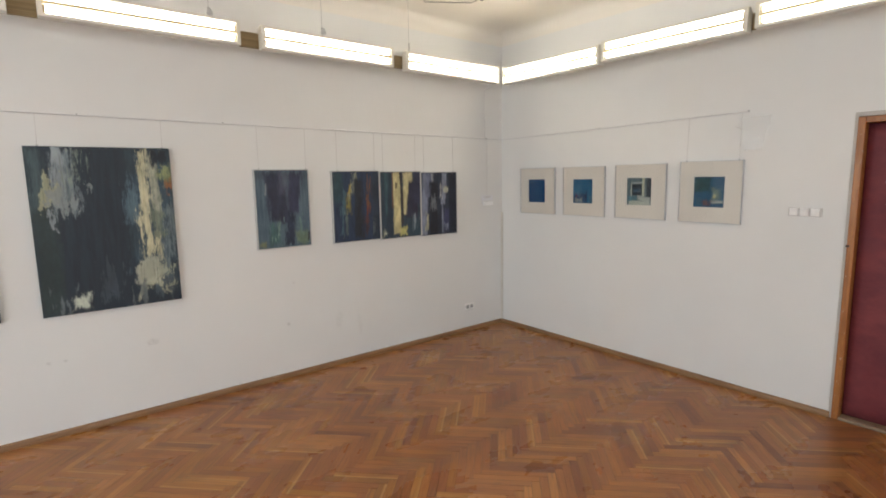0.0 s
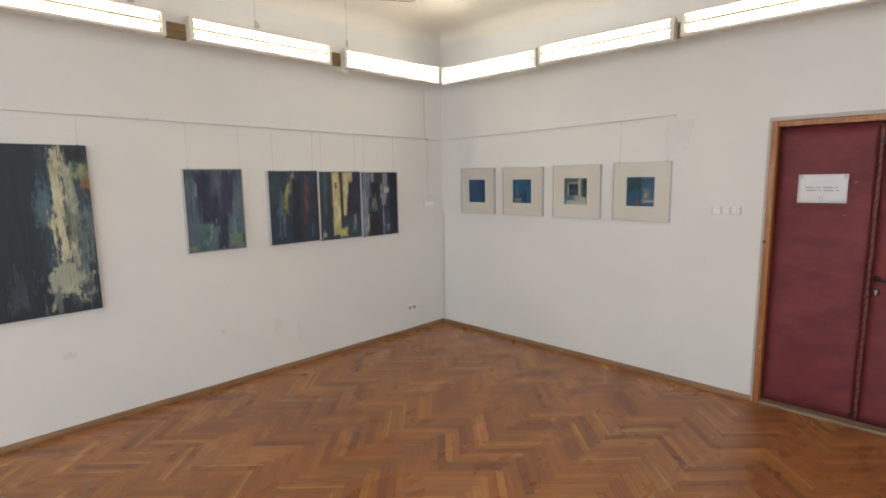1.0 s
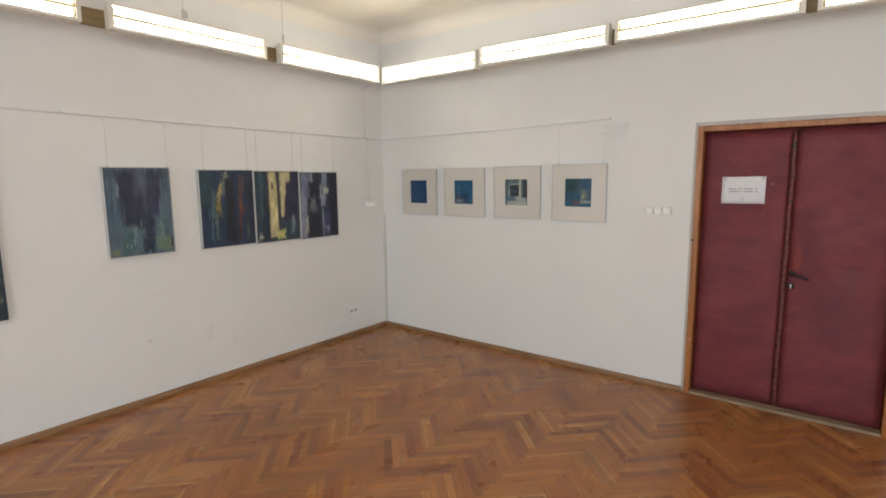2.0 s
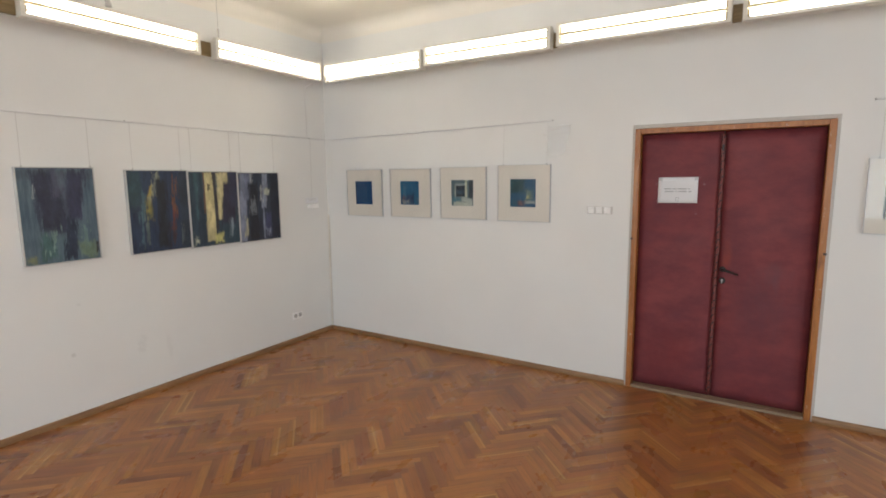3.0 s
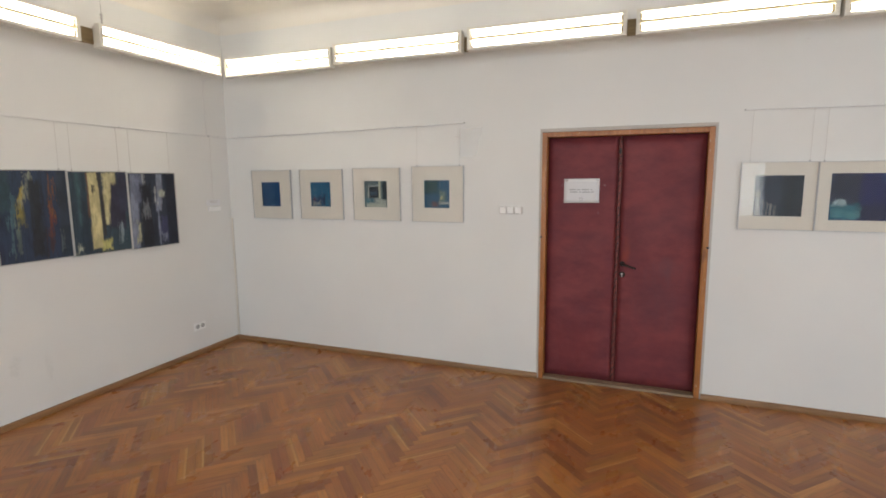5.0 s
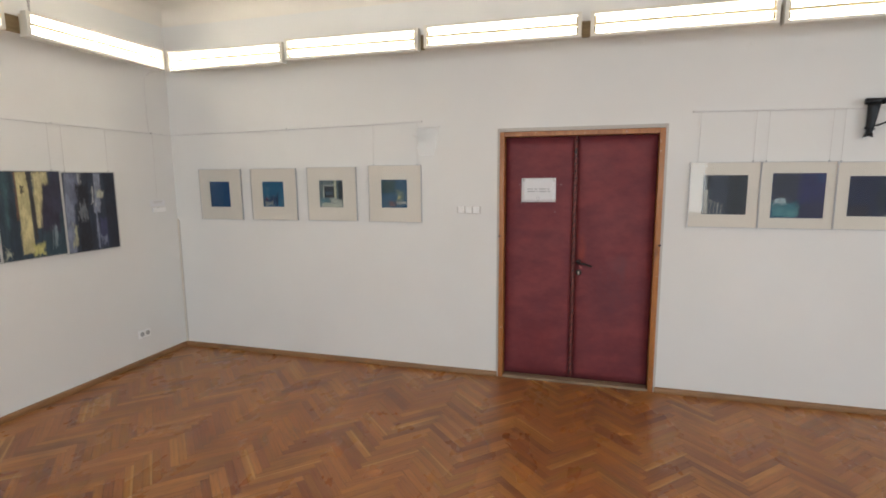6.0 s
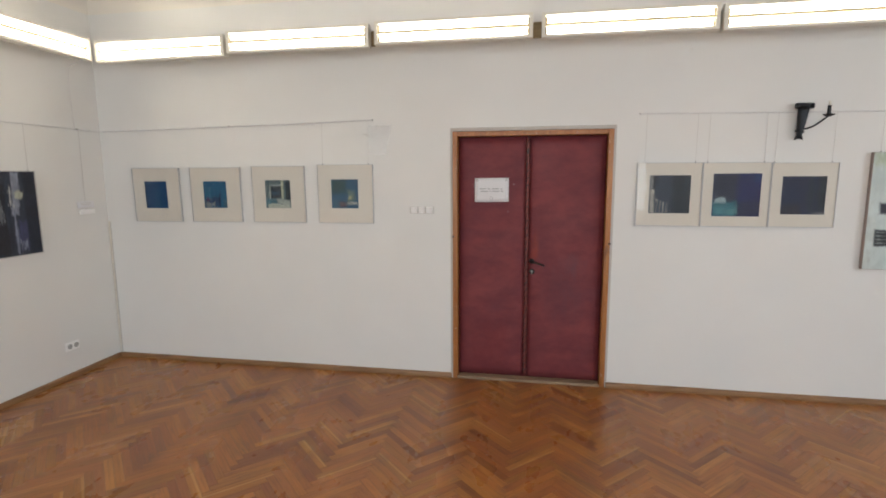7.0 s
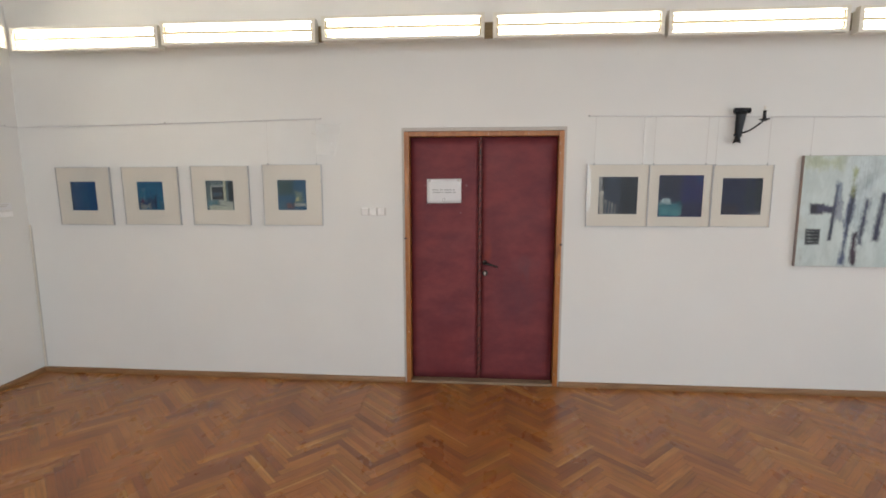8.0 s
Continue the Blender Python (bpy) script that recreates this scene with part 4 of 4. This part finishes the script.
p3.stroke(0.26, 0.46, 0.58, 0.60, (0.05, 0.10, 0.15), 0.02, 0.1)
p3.stroke(0.16, 0.30, 0.21, 0.82, (0.52, 0.54, 0.46), 0.01, 0.03)
p3.stroke(0.63, 0.18, 0.72, 1.0, (0.62, 0.62, 0.44), 0.015, 0.03)
p3.stroke(0.80, 0.30, 1.0, 0.94, (0.030, 0.045, 0.055), 0.02, 0.05)
p3.stroke(0.0, 0.10, 0.42, 0.34, (0.10, 0.22, 0.26), 0.04, 0.15)
p3.stroke(0.10, 0.0, 0.95, 0.16, (0.60, 0.62, 0.50), 0.04, 0.10, 0.95, "daub")
p3.stroke(0.66, 0.05, 0.95, 0.30, (0.56, 0.58, 0.50), 0.03, 0.15, 0.8, "daub")
p3.stroke(0.22, 0.78, 0.62, 0.84, (0.40, 0.44, 0.42), 0.015, 0.05, 0.9)
p3.stroke(0.45, 0.14, 0.72, 0.36, (0.48, 0.50, 0.44), 0.03, 0.14, 0.85, "daub")
p4 = Paint("print_with_yellow_light", (0.013, 0.075, 0.155), (0.020, 0.110, 0.190), 10.0, 0.6, fray=0.11)
p4.stroke(0.0, 0.5, 0.55, 1.0, (0.020, 0.080, 0.085), 0.08, 0.1)
p4.stroke(0.58, 0.24, 0.86, 0.62, (0.20, 0.27, 0.20), 0.05, 0.2, 0.75, "daub")
p4.stroke(0.64, 0.30, 0.74, 0.42, (0.60, 0.55, 0.24), 0.03, 0.1, 0.9, "daub")
p4.stroke(0.58, 0.13, 0.98, 0.23, (0.42, 0.45, 0.40), 0.02, 0.08, 0.95, "daub")
p4.stroke(0.30, 0.0, 0.58, 0.20, (0.15, 0.075, 0.075), 0.05, 0.28, 0.7, "daub")
p4.stroke(0.36, 0.04, 0.42, 0.22, (0.34, 0.13, 0.07), 0.02, 0.2, 0.6)
p4.stroke(0.05, 0.0, 0.28, 0.30, (0.05, 0.14, 0.20), 0.04, 0.2, 0.8)


def east_print(y0, y1, z0, z1, a0, a1, c0, c1, paint, label, cords=(), tilt=0.0, group="framed prints"):
    mid = (y0 + y1) / 2
    framed_print(on_east(mid, z0), y0 - y1, z1 - z0, (mid - a0, mid - a1, c0 - z0, c1 - z0), paint, label, tuple(mid - c for c in cords), 2.214, tilt, group=group)


ROW = "small blue prints in a row"
east_print(-0.324, -0.808, 1.347, 1.840, -0.442, -0.672, 1.472, 1.719, p1.done(0), "deep blue print in a wide cream mount", (), 1.2, ROW)
east_print(-0.918, -1.415, 1.351, 1.841, -1.044, -1.274, 1.479, 1.718, p2.scratches((0.16, 0.26, 0.30), (0.01, 0.04, 0.10), 0.4).done(0), "blue print with pale figures in a cream mount", (), 1.2, ROW)
east_print(-1.529, -2.030, 1.354, 1.848, -1.653, -1.892, 1.481, 1.727, p3.scratches((0.42, 0.44, 0.38), (0.02, 0.03, 0.04), 0.4).done(0), "grey print with bright window shapes in a cream mount", (), 1.0, ROW)
east_print(-2.149, -2.650, 1.353, 1.858, -2.272, -2.516, 1.483, 1.731, p4.scratches((0.08, 0.18, 0.22), (0.01, 0.03, 0.07), 0.3).done(0), "blue print with a yellow glow in a cream mount", (-2.203, -2.615), 0.4, ROW)

# q1 and q3 grounds are lifted towards blue, painting in window haze on glass
q1 = Paint("dark_print_with_pale_edge", (0.034, 0.048, 0.074), (0.062, 0.082, 0.115), 11.0, 0.6)
q1.stroke(0.55, 0.0, 1.0, 1.0, (0.026, 0.038, 0.050), 0.05, 0.1, 0.8)
q1.stroke(0.72, 0.20, 0.78, 1.0, (0.016, 0.020, 0.030), 0.03, 0.1, 0.7)
q1.stroke(0.0, 0.60, 0.11, 1.0, (0.42, 0.40, 0.38), 0.03, 0.06, 0.8)
q1.stroke(0.09, 0.62, 0.17, 0.98, (0.020, 0.024, 0.032), 0.02, 0.08, 0.8)
q1.stroke(0.0, 0.0, 0.15, 0.62, (0.58, 0.54, 0.47), 0.03, 0.12, 0.95)
for u in (0.19, 0.27, 0.34, 0.42):
    q1.stroke(u, 0.0, u + 0.035, 0.46 - u * 0.45, (0.46, 0.45, 0.42), 0.015, 0.07, 0.8)
q2 = Paint("dark_print_with_turquoise_blossom", (0.020, 0.024, 0.090), (0.034, 0.042, 0.150), 12.0, 0.6, fray=0.20)
q2.stroke(0.0, 0.30, 0.52, 1.0, (0.042, 0.052, 0.080), 0.05, 0.08, 0.9)
q2.stroke(0.5, 0.0, 1.0, 0.35, (0.030, 0.036, 0.080), 0.05, 0.1, 0.8)
q2.stroke(0.84, 0.82, 0.97, 0.97, (0.035, 0.085, 0.21), 0.03, 0.1, 0.7, "daub")
q2.stroke(0.0, 0.0, 0.50, 0.36, (0.050, 0.215, 0.255), 0.05, 0.12, 0.95, "daub")
q2.stroke(0.06, 0.05, 0.26, 0.22, (0.13, 0.36, 0.39), 0.04, 0.25, 0.8, "daub")
q2.stroke(0.30, 0.02, 0.50, 0.20, (0.16, 0.42, 0.43), 0.04, 0.25, 0.7, "daub")
q2.stroke(0.05, 0.33, 0.30, 0.45, (0.55, 0.68, 0.70), 0.03, 0.14, 0.95, "daub")
q3 = Paint("night_print", (0.016, 0.024, 0.060), (0.030, 0.042, 0.092), 13.0, 0.6)
q3.stroke(0.0, 0.0, 0.45, 0.28, (0.035, 0.034, 0.050), 0.05, 0.1, 0.8)
q3.stroke(0.60, 0.06, 0.74, 1.0, (0.030, 0.048, 0.062), 0.03, 0.12, 0.8)
q3.stroke(0.80, 0.1, 1.0, 1.0, (0.018, 0.030, 0.034), 0.03, 0.1, 0.8)
q3.stroke(0.72, 0.02, 0.96, 0.07, (0.30, 0.30, 0.28), 0.02, 0.1, 0.8, "daub")
ROW2 = "dark prints in a row"
east_print(-4.798, -5.272, 1.361, 1.851, -4.893, -5.194, 1.461, 1.754, q1.scratches((0.14, 0.16, 0.19), (0.02, 0.026, 0.04), 0.35).done(0), "dark print with a pale edge under glass", (-4.848, -5.216), 0.2, ROW2)
east_print(-5.275, -5.752, 1.361, 1.849, -5.354, -5.691, 1.441, 1.766, q2.scratches((0.06, 0.14, 0.20), (0.010, 0.014, 0.04), 0.35).done(0), "dark blue print with a turquoise blossom", (-5.301, -5.696), 0.2, ROW2)
east_print(-5.755, -6.203, 1.363, 1.844, -5.834, -6.133, 1.460, 1.743, q3.scratches((0.04, 0.055, 0.08), (0.008, 0.012, 0.026), 0.35).done(0), "very dark blue night print in a cream mount", (-5.767, -6.151), 0.2, ROW2)

pale = Paint("pale_green_abstract", (0.46, 0.53, 0.52), (0.56, 0.63, 0.62), 14.0, 0.5, wobble=0.014, streak=(4, 1.6, 1), fray=0.014)
pale.stroke(0.0, 0.88, 0.34, 1.0, (0.46, 0.50, 0.24), 0.08, 0.20, 0.6, "daub")
pale.stroke(0.0, 0.0, 0.05, 0.6, (0.62, 0.66, 0.62), 0.04, 0.15, 0.6)
pale.stroke(0.40, 0.70, 0.95, 1.0, (0.56, 0.64, 0.66), 0.10, 0.25, 0.6, "daub")
pale.stroke(0.44, 0.20, 0.62, 0.80, (0.40, 0.48, 0.52), 0.08, 0.22, 0.6)
pale.stroke(0.085, 0.475, 0.21, 0.575, (0.020, 0.020, 0.036), 0.015, 0.02)
pale.stroke(0.15, 0.485, 0.30, 0.56, (0.045, 0.045, 0.090), 0.018, 0.03)
pale.stroke(0.07, 0.20, 0.20, 0.345, (0.016, 0.020, 0.026), 0.012, 0.01)
for k in range(4):
    pale.stroke(0.085, 0.225 + 0.031 * k, 0.185, 0.232 + 0.031 * k, (0.26, 0.30, 0.29), 0.006, 0.02, 0.7)
pale.stroke(0.285, 0.24, 0.315, 0.74, (0.035, 0.045, 0.075), 0.014, 0.02, 1.0, "brush", 0.06)
pale.stroke(0.305, 0.60, 0.36, 0.77, (0.14, 0.18, 0.26), 0.02, 0.08, 0.7)
pale.stroke(0.31, 0.42, 0.375, 0.58, (0.13, 0.14, 0.24), 0.03, 0.10, 0.6)
pale.stroke(0.40, 0.02, 0.455, 0.66, (0.045, 0.065, 0.150), 0.022, 0.04, 0.95, "brush", 0.07)
pale.stroke(0.43, 0.30, 0.46, 0.70, (0.022, 0.026, 0.050), 0.015, 0.05, 0.9, "brush", 0.07)
pale.stroke(0.435, 0.64, 0.47, 0.88, (0.30, 0.33, 0.10), 0.03, 0.10, 0.7)
pale.stroke(0.475, 0.02, 0.53, 0.32, (0.045, 0.026, 0.045), 0.018, 0.04)
pale.stroke(0.545, 0.20, 0.59, 0.62, (0.030, 0.034, 0.080), 0.025, 0.04, 1.0, "brush", 0.08)
pale.stroke(0.68, 0.24, 0.74, 0.68, (0.030, 0.035, 0.080), 0.025, 0.04, 1.0, "brush", 0.1)
canvas(on_east(-6.820, 1.060), 0.83, 0.852, pale.scratches((0.66, 0.70, 0.68), (0.34, 0.40, 0.42), 0.3).done(), "pale green abstract painting with dark vertical strokes", (-0.36, 0.36), 2.196, GREY_EDGE, 0.040)

# ---- small things on the walls ----
switch = thing("light_switch", on_east(-2.974, 1.442), "white triple rocker light switch on the wall", "light switch")
# grey plate colour stands in for the shade beneath the white rockers
part("plate", slab(-0.003, 0.207, -0.009, 0, -0.002, 0.060, bevel=0.002), CORD, switch)
for k in range(3):
    bm = slab(0.006 + k * 0.0665, 0.060 + k * 0.0665, -0.022, -0.006, 0.002, 0.058, bevel=0.004)
    for v in bm.verts:
        if v.co.y < -0.015 and v.co.z < 0.03:
            v.co.y += 0.006
    part("rocker", bm, PLASTIC, switch)
outlet = thing("wall_socket", on_north(-0.598, 0.246), "white double wall socket low on the wall", "socket")
part("plate", slab(0, 0.140, -0.010, 0, 0, 0.076, bevel=0.004), PLASTIC, outlet)
# raised grey discs; the shade of the round recesses is in their colour
for k in range(2):
    cup = part("cup", turned([(0.023, 0), (0.0225, 0.004), (0.018, 0.0045)], 18, pose(0.038 + k * 0.064, -0.009, 0.038, 90)), RECESS_SHADE, outlet, "grey disc painted as a shaded socket recess", True)

card = thing("label_card", on_north(-0.245, 1.434), "pale exhibition label hanging from the rail", "label")
part("string", rod(bmesh.new(), (0, -0.008, 0.11), (0.002, -0.009, 0.746), 0.0012, sides=6), CORD, card)
part("card", slab(-0.088, 0.088, -0.010, -0.006, 0.052, 0.112), PAPER, card, "pale printed card")
part("lower_card", slab(-0.070, 0.085, -0.022, -0.004, -0.004, 0.040, bevel=0.004), PLASTIC, card, "folded white lower card")
for z, w in ((0.094, 0.12), (0.080, 0.09)):
    part("text_bar", slab(-w / 2, w / 2, -0.0108, -0.0100, z, z + 0.006), CORD, card)

conduit = thing("cable_conduit", on_east(-0.012, 0.0), "thin white cable conduit running up the corner", "conduit")
part("conduit", slab(-0.006, 0.008, -0.012, 0.0, 0.044, 1.342, bevel=0.002), SIDEPLASTIC, conduit)
part("cable", rod(bmesh.new(), (0.013, -0.005, 0.044), (0.013, -0.005, 1.332), 0.0035, sides=6), CORD, conduit, "grey cable")
feed = thing("lamp_cable", on_north(-0.278, 2.183), "thin white cable from the light to the rail", "cable")
part("cable", bent([(0.004, -0.006, 0.0), (0.0, -0.004, 0.2), (-0.006, -0.006, 0.40), (-0.008, -0.02, 0.53), (-0.06, -0.30, 0.585)], 0.003, 6), RAIL, feed)

# torn clear film taped at the rail's end
film_bm = bmesh.new()
cells = []
for j in range(13):
    cells.append([])
    for i in range(12):
        u, v = i / 11, j / 12
        fold = 0.016 * abs(math.sin(5.0 * (u - 0.9 * v) + 2)) ** 6 + 0.010 * abs(math.sin(4 * (u * 0.5 + v * 1.4) + 0.5)) ** 8
        x = 0.02 + u * (0.205 - 0.06 * (1 - v)) + 0.006 * math.sin(j * 2.2) * (i in (0, 11))
        cells[-1].append(film_bm.verts.new((x, -0.003 - fold - 0.003 * noise.noise(Vector((u * 6, v * 6, 1))), v * 0.245 + 0.008 * math.sin(i * 1.9) * (j in (0, 12)))))
for a, b in zip(cells, cells[1:]):
    for i in range(11):
        film_bm.faces.new((a[i], a[i + 1], b[i + 1], b[i]))
film = thing("plastic_film", on_east(-2.597, 1.935), "crumpled clear plastic film taped to the wall", "plastic film")
part("film", film_bm, FILM, film, "", True).visible_shadow = False
for a, b, bow in (((0.066, -0.030, 0.200), (0.190, -0.024, 0.236), 0.014), ((-0.018, -0.026, 0.176), (0.133, -0.026, 0.115), 0.004), ((0.057, -0.030, 0.163), (0.177, -0.024, 0.184), 0.007)):
    line = [tuple(p + (q - p) * k / 8 for p, q in zip(a, b)) for k in range(9)]
    line = [(x, y, z + bow * math.sin(math.pi * k / 8)) for k, (x, y, z) in enumerate(line)]
    part("fold", bent(line, lambda u: 0.0036 - 0.0024 * abs(u - 0.4), 6), CORD, film, "grey twisted fold", True)

# wrought iron candle sconce
sconce = thing("wall_sconce", on_east(-5.918, 2.020), "black wrought iron wall sconce with one candle arm", "sconce")
body = bmesh.new()
prof = ((0.026, 0.000), (0.016, 0.020), (0.018, 0.040), (0.023, 0.055), (0.029, 0.120), (0.036, 0.190), (0.042, 0.222))
rings = []
for w, z in prof:
    lean = (z - 0.02) * 0.085 - 0.012
    rings.append([body.verts.new((lean + w * math.cos(a) * 1.0, -0.036 + 0.030 * math.sin(a), z)) for a in (2 * math.pi * k / 12 for k in range(12))])
for a, b in zip(rings, rings[1:]):
    for k in range(12):
        body.faces.new((a[k], a[(k + 1) % 12], b[(k + 1) % 12], b[k]))
body.faces.new(rings[0][::-1]), body.faces.new(rings[-1])
part("body", body, IRON, sconce, "tapered black iron bracket", True)
cap = rod(bmesh.new(), (-0.044, -0.040, 0.232), (0.058, -0.040, 0.232), 0.018, sides=14)
for x in (-0.042, 0.056):
    rod(cap, (x - 0.008, -0.040, 0.228), (x + 0.008, -0.040, 0.228), 0.021, sides=14)
part("scroll", cap, IRON, sconce, "rolled top edge", True)
part("collar", rod(bmesh.new(), (-0.012, -0.036, 0.040), (-0.010, -0.036, 0.052), 0.030, sides=14), IRON, sconce, "", True)
tail = bmesh.new()
t0 = [tail.verts.new((x - 0.014, -0.036 + y, z)) for y in (-0.006, 0.006) for x, z in ((-0.016, 0.012), (0.016, 0.012), (0.030, -0.014), (0.0, -0.004), (-0.030, -0.014))]
tail.faces.new(t0[:5]), tail.faces.new(t0[:4:-1])
for k in range(5):
    tail.faces.new((t0[k], t0[k + 5], t0[(k + 1) % 5 + 5], t0[(k + 1) % 5]))
part("tail", tail, IRON, sconce, "forked lower end")
arm = bent([(0.0, -0.050, 0.062), (0.025, -0.062, 0.066), (0.060, -0.080, 0.082), (0.095, -0.095, 0.112), (0.125, -0.102, 0.138), (0.136, -0.104, 0.150)], 0.0062)
part("arm", arm, IRON, sconce, "curved iron arm", True)
part("saucer", turned([(0.010, -0.010), (0.030, 0.000), (0.040, 0.006), (0.039, 0.008), (0.010, 0.003)], 18, pose(0.138, -0.104, 0.152)), IRON, sconce, "", True)
part("candle_cup", turned([(0.012, 0.0), (0.013, 0.004), (0.011, 0.05), (0.013, 0.064)], 14, pose(0.138, -0.104, 0.156)), IRON, sconce, "", True)
part("candle_stub", turned([(0.0075, 0.0), (0.007, 0.030), (0.003, 0.034)], 12, pose(0.138, -0.104, 0.219)), SIDEPLASTIC, sconce, "pale candle stub", True)

# thin wire frame below the ceiling near the corner
hanger = thing("wire_frame", pose(-1.27, -0.91, CEIL), "thin bent wire fixed to the ceiling", "wire")
part("wire", bent([(-0.35, 0.30, 0.0), (-0.30, 0.26, -0.10), (0.0, 0.0, -0.12), (0.10, -0.02, -0.06), (0.10, -0.02, 0.0)], 0.0025, 6), DARKMETAL, hanger)
part("clamp", slab(0.085, 0.115, -0.035, -0.005, -0.085, -0.055, bevel=0.003), DARKMETAL, hanger)

# ---- herringbone floor ----
PL, PW = 0.392, 0.0490
floor = solid("floor", slab(ROOM_W, 0.02, ROOM_S, 0, -0.05, -0.011), SUBFLOOR, "varnished oak herringbone parquet floor, worn in places", "floor")
APEX = -4.18
DIAG = math.sqrt(0.5)
E_U, E_V = (-DIAG, -DIAG), (-DIAG, DIAG)


def plank_faces(bm, uv, poly, along, origin, lift):
    """One plank: flat top, chamfered rim, short sides. poly is its outline in plan, counter-clockwise."""
    cx, cy = sum(p[0] for p in poly) / len(poly), sum(p[1] for p in poly) / len(poly)
    low, mid, top = [], [], []
    for x, y in poly:
        d = math.hypot(x - cx, y - cy)
        ux, uy = (cx - x) / d, (cy - y) / d
        low.append(bm.verts.new((x + ux * 0.0003, y + uy * 0.0003, -0.011)))
        mid.append(bm.verts.new((x + ux * 0.0003, y + uy * 0.0003, lift - 0.0008)))
        top.append(bm.verts.new((x + ux * 0.0014, y + uy * 0.0014, lift)))
    n = len(poly)
    made = [bm.faces.new(top)]
    for k in range(n):
        made.append(bm.faces.new((mid[k], mid[(k + 1) % n], top[(k + 1) % n], top[k])))
        made.append(bm.faces.new((low[k], low[(k + 1) % n], mid[(k + 1) % n], mid[k])))
    for f in made:
        for loop in f.loops:
            dx, dy = loop.vert.co.x - origin[0], loop.vert.co.y - origin[1]
            loop[uv].uv = (dx * along[0] + dy * along[1], -dx * along[1] + dy * along[0])


def clipped(poly, x0, x1, y0, y1):
    for axis, limit, sign in ((0, x0, 1), (0, x1, -1), (1, y0, 1), (1, y1, -1)):
        out = []
        for a, b in zip(poly, poly[1:] + poly[:1]):
            da, db = sign * (a[axis] - limit), sign * (b[axis] - limit)
            if da >= 0:
                out.append(a)
            if da * db < 0:
                k = da / (da - db)
                out.append((a[0] + k * (b[0] - a[0]), a[1] + k * (b[1] - a[1])))
        poly = out
        if not poly:
            break
    return poly


rng = random.Random(5)
whole, cut = [], []
for row in range(-12, 14):
    for k in range(-190, 191):
        for kind in (0, 1):
            u, v = k * PW - row * PL, k * PW + row * PL
            rect = ((u, v), (u + PL, v), (u + PL, v + PW), (u, v + PW)) if kind == 0 else ((u, v + PW), (u + PW, v + PW), (u + PW, v + PW + PL), (u, v + PW + PL))
            poly = [(-2.0 + a * E_U[0] + b * E_V[0], APEX + a * E_U[1] + b * E_V[1]) for a, b in rect]
            if max(p[0] for p in poly) < ROOM_W or min(p[0] for p in poly) > 0 or max(p[1] for p in poly) < ROOM_S or min(p[1] for p in poly) > 0:
                continue
            area = sum(a[0] * b[1] - b[0] * a[1] for a, b in zip(poly, poly[1:] + poly[:1]))
            if area < 0:
                poly.reverse()
            along = E_U if kind == 0 else E_V
            inside = clipped(poly, ROOM_W, 0.0, ROOM_S, 0.0)
            if len(inside) < 3 or abs(sum(a[0] * b[1] - b[0] * a[1] for a, b in zip(inside, inside[1:] + inside[:1]))) < 2e-4:
                continue
            mid = (sum(p[0] for p in poly) / 4, sum(p[1] for p in poly) / 4)
            if len(inside) == 4 and inside == poly and -2.75 < mid[0] < -1.0 and -4.9 < mid[1] < -0.8:
                whole.append((mid, along))
            else:
                cut.append((inside, along, mid))
whole.sort(key=lambda w: math.hypot((w[0][0] + 2.0), (w[0][1] + 3.0) * 0.6))
half = [(-PL / 2, -PW / 2), (PL / 2, -PW / 2), (PL / 2, PW / 2), (-PL / 2, PW / 2)]
one_bm = bmesh.new()
plank_faces(one_bm, one_bm.loops.layers.uv.new("UVMap"), half, (1, 0), (0, 0), 0.0)
plank_mesh = mesh_of(one_bm, "plank", PARQUET)
for mid, along in whole[:300]:
    ob = new("plank", plank_mesh)
    ob.matrix_world = pose(mid[0], mid[1], rng.uniform(-0.0005, 0.0003), rng.uniform(-0.25, 0.25), rng.uniform(-0.05, 0.05), math.degrees(math.atan2(along[1], along[0])))
    ob.parent = floor
rest = bmesh.new()
rest_uv = rest.loops.layers.uv.new("UVMap")
for mid, along in whole[300:]:
    poly = [(mid[0] + x * along[0] - y * along[1], mid[1] + x * along[1] + y * along[0]) for x, y in half]
    plank_faces(rest, rest_uv, poly, along, mid, rng.uniform(-0.0005, 0.0003))
for poly, along, mid in cut:
    plank_faces(rest, rest_uv, poly, along, mid, rng.uniform(-0.0005, 0.0003))
rest_ob = part("planks", rest, PARQUET, floor)
tagged(rest_ob, "", "", "", "stuff")
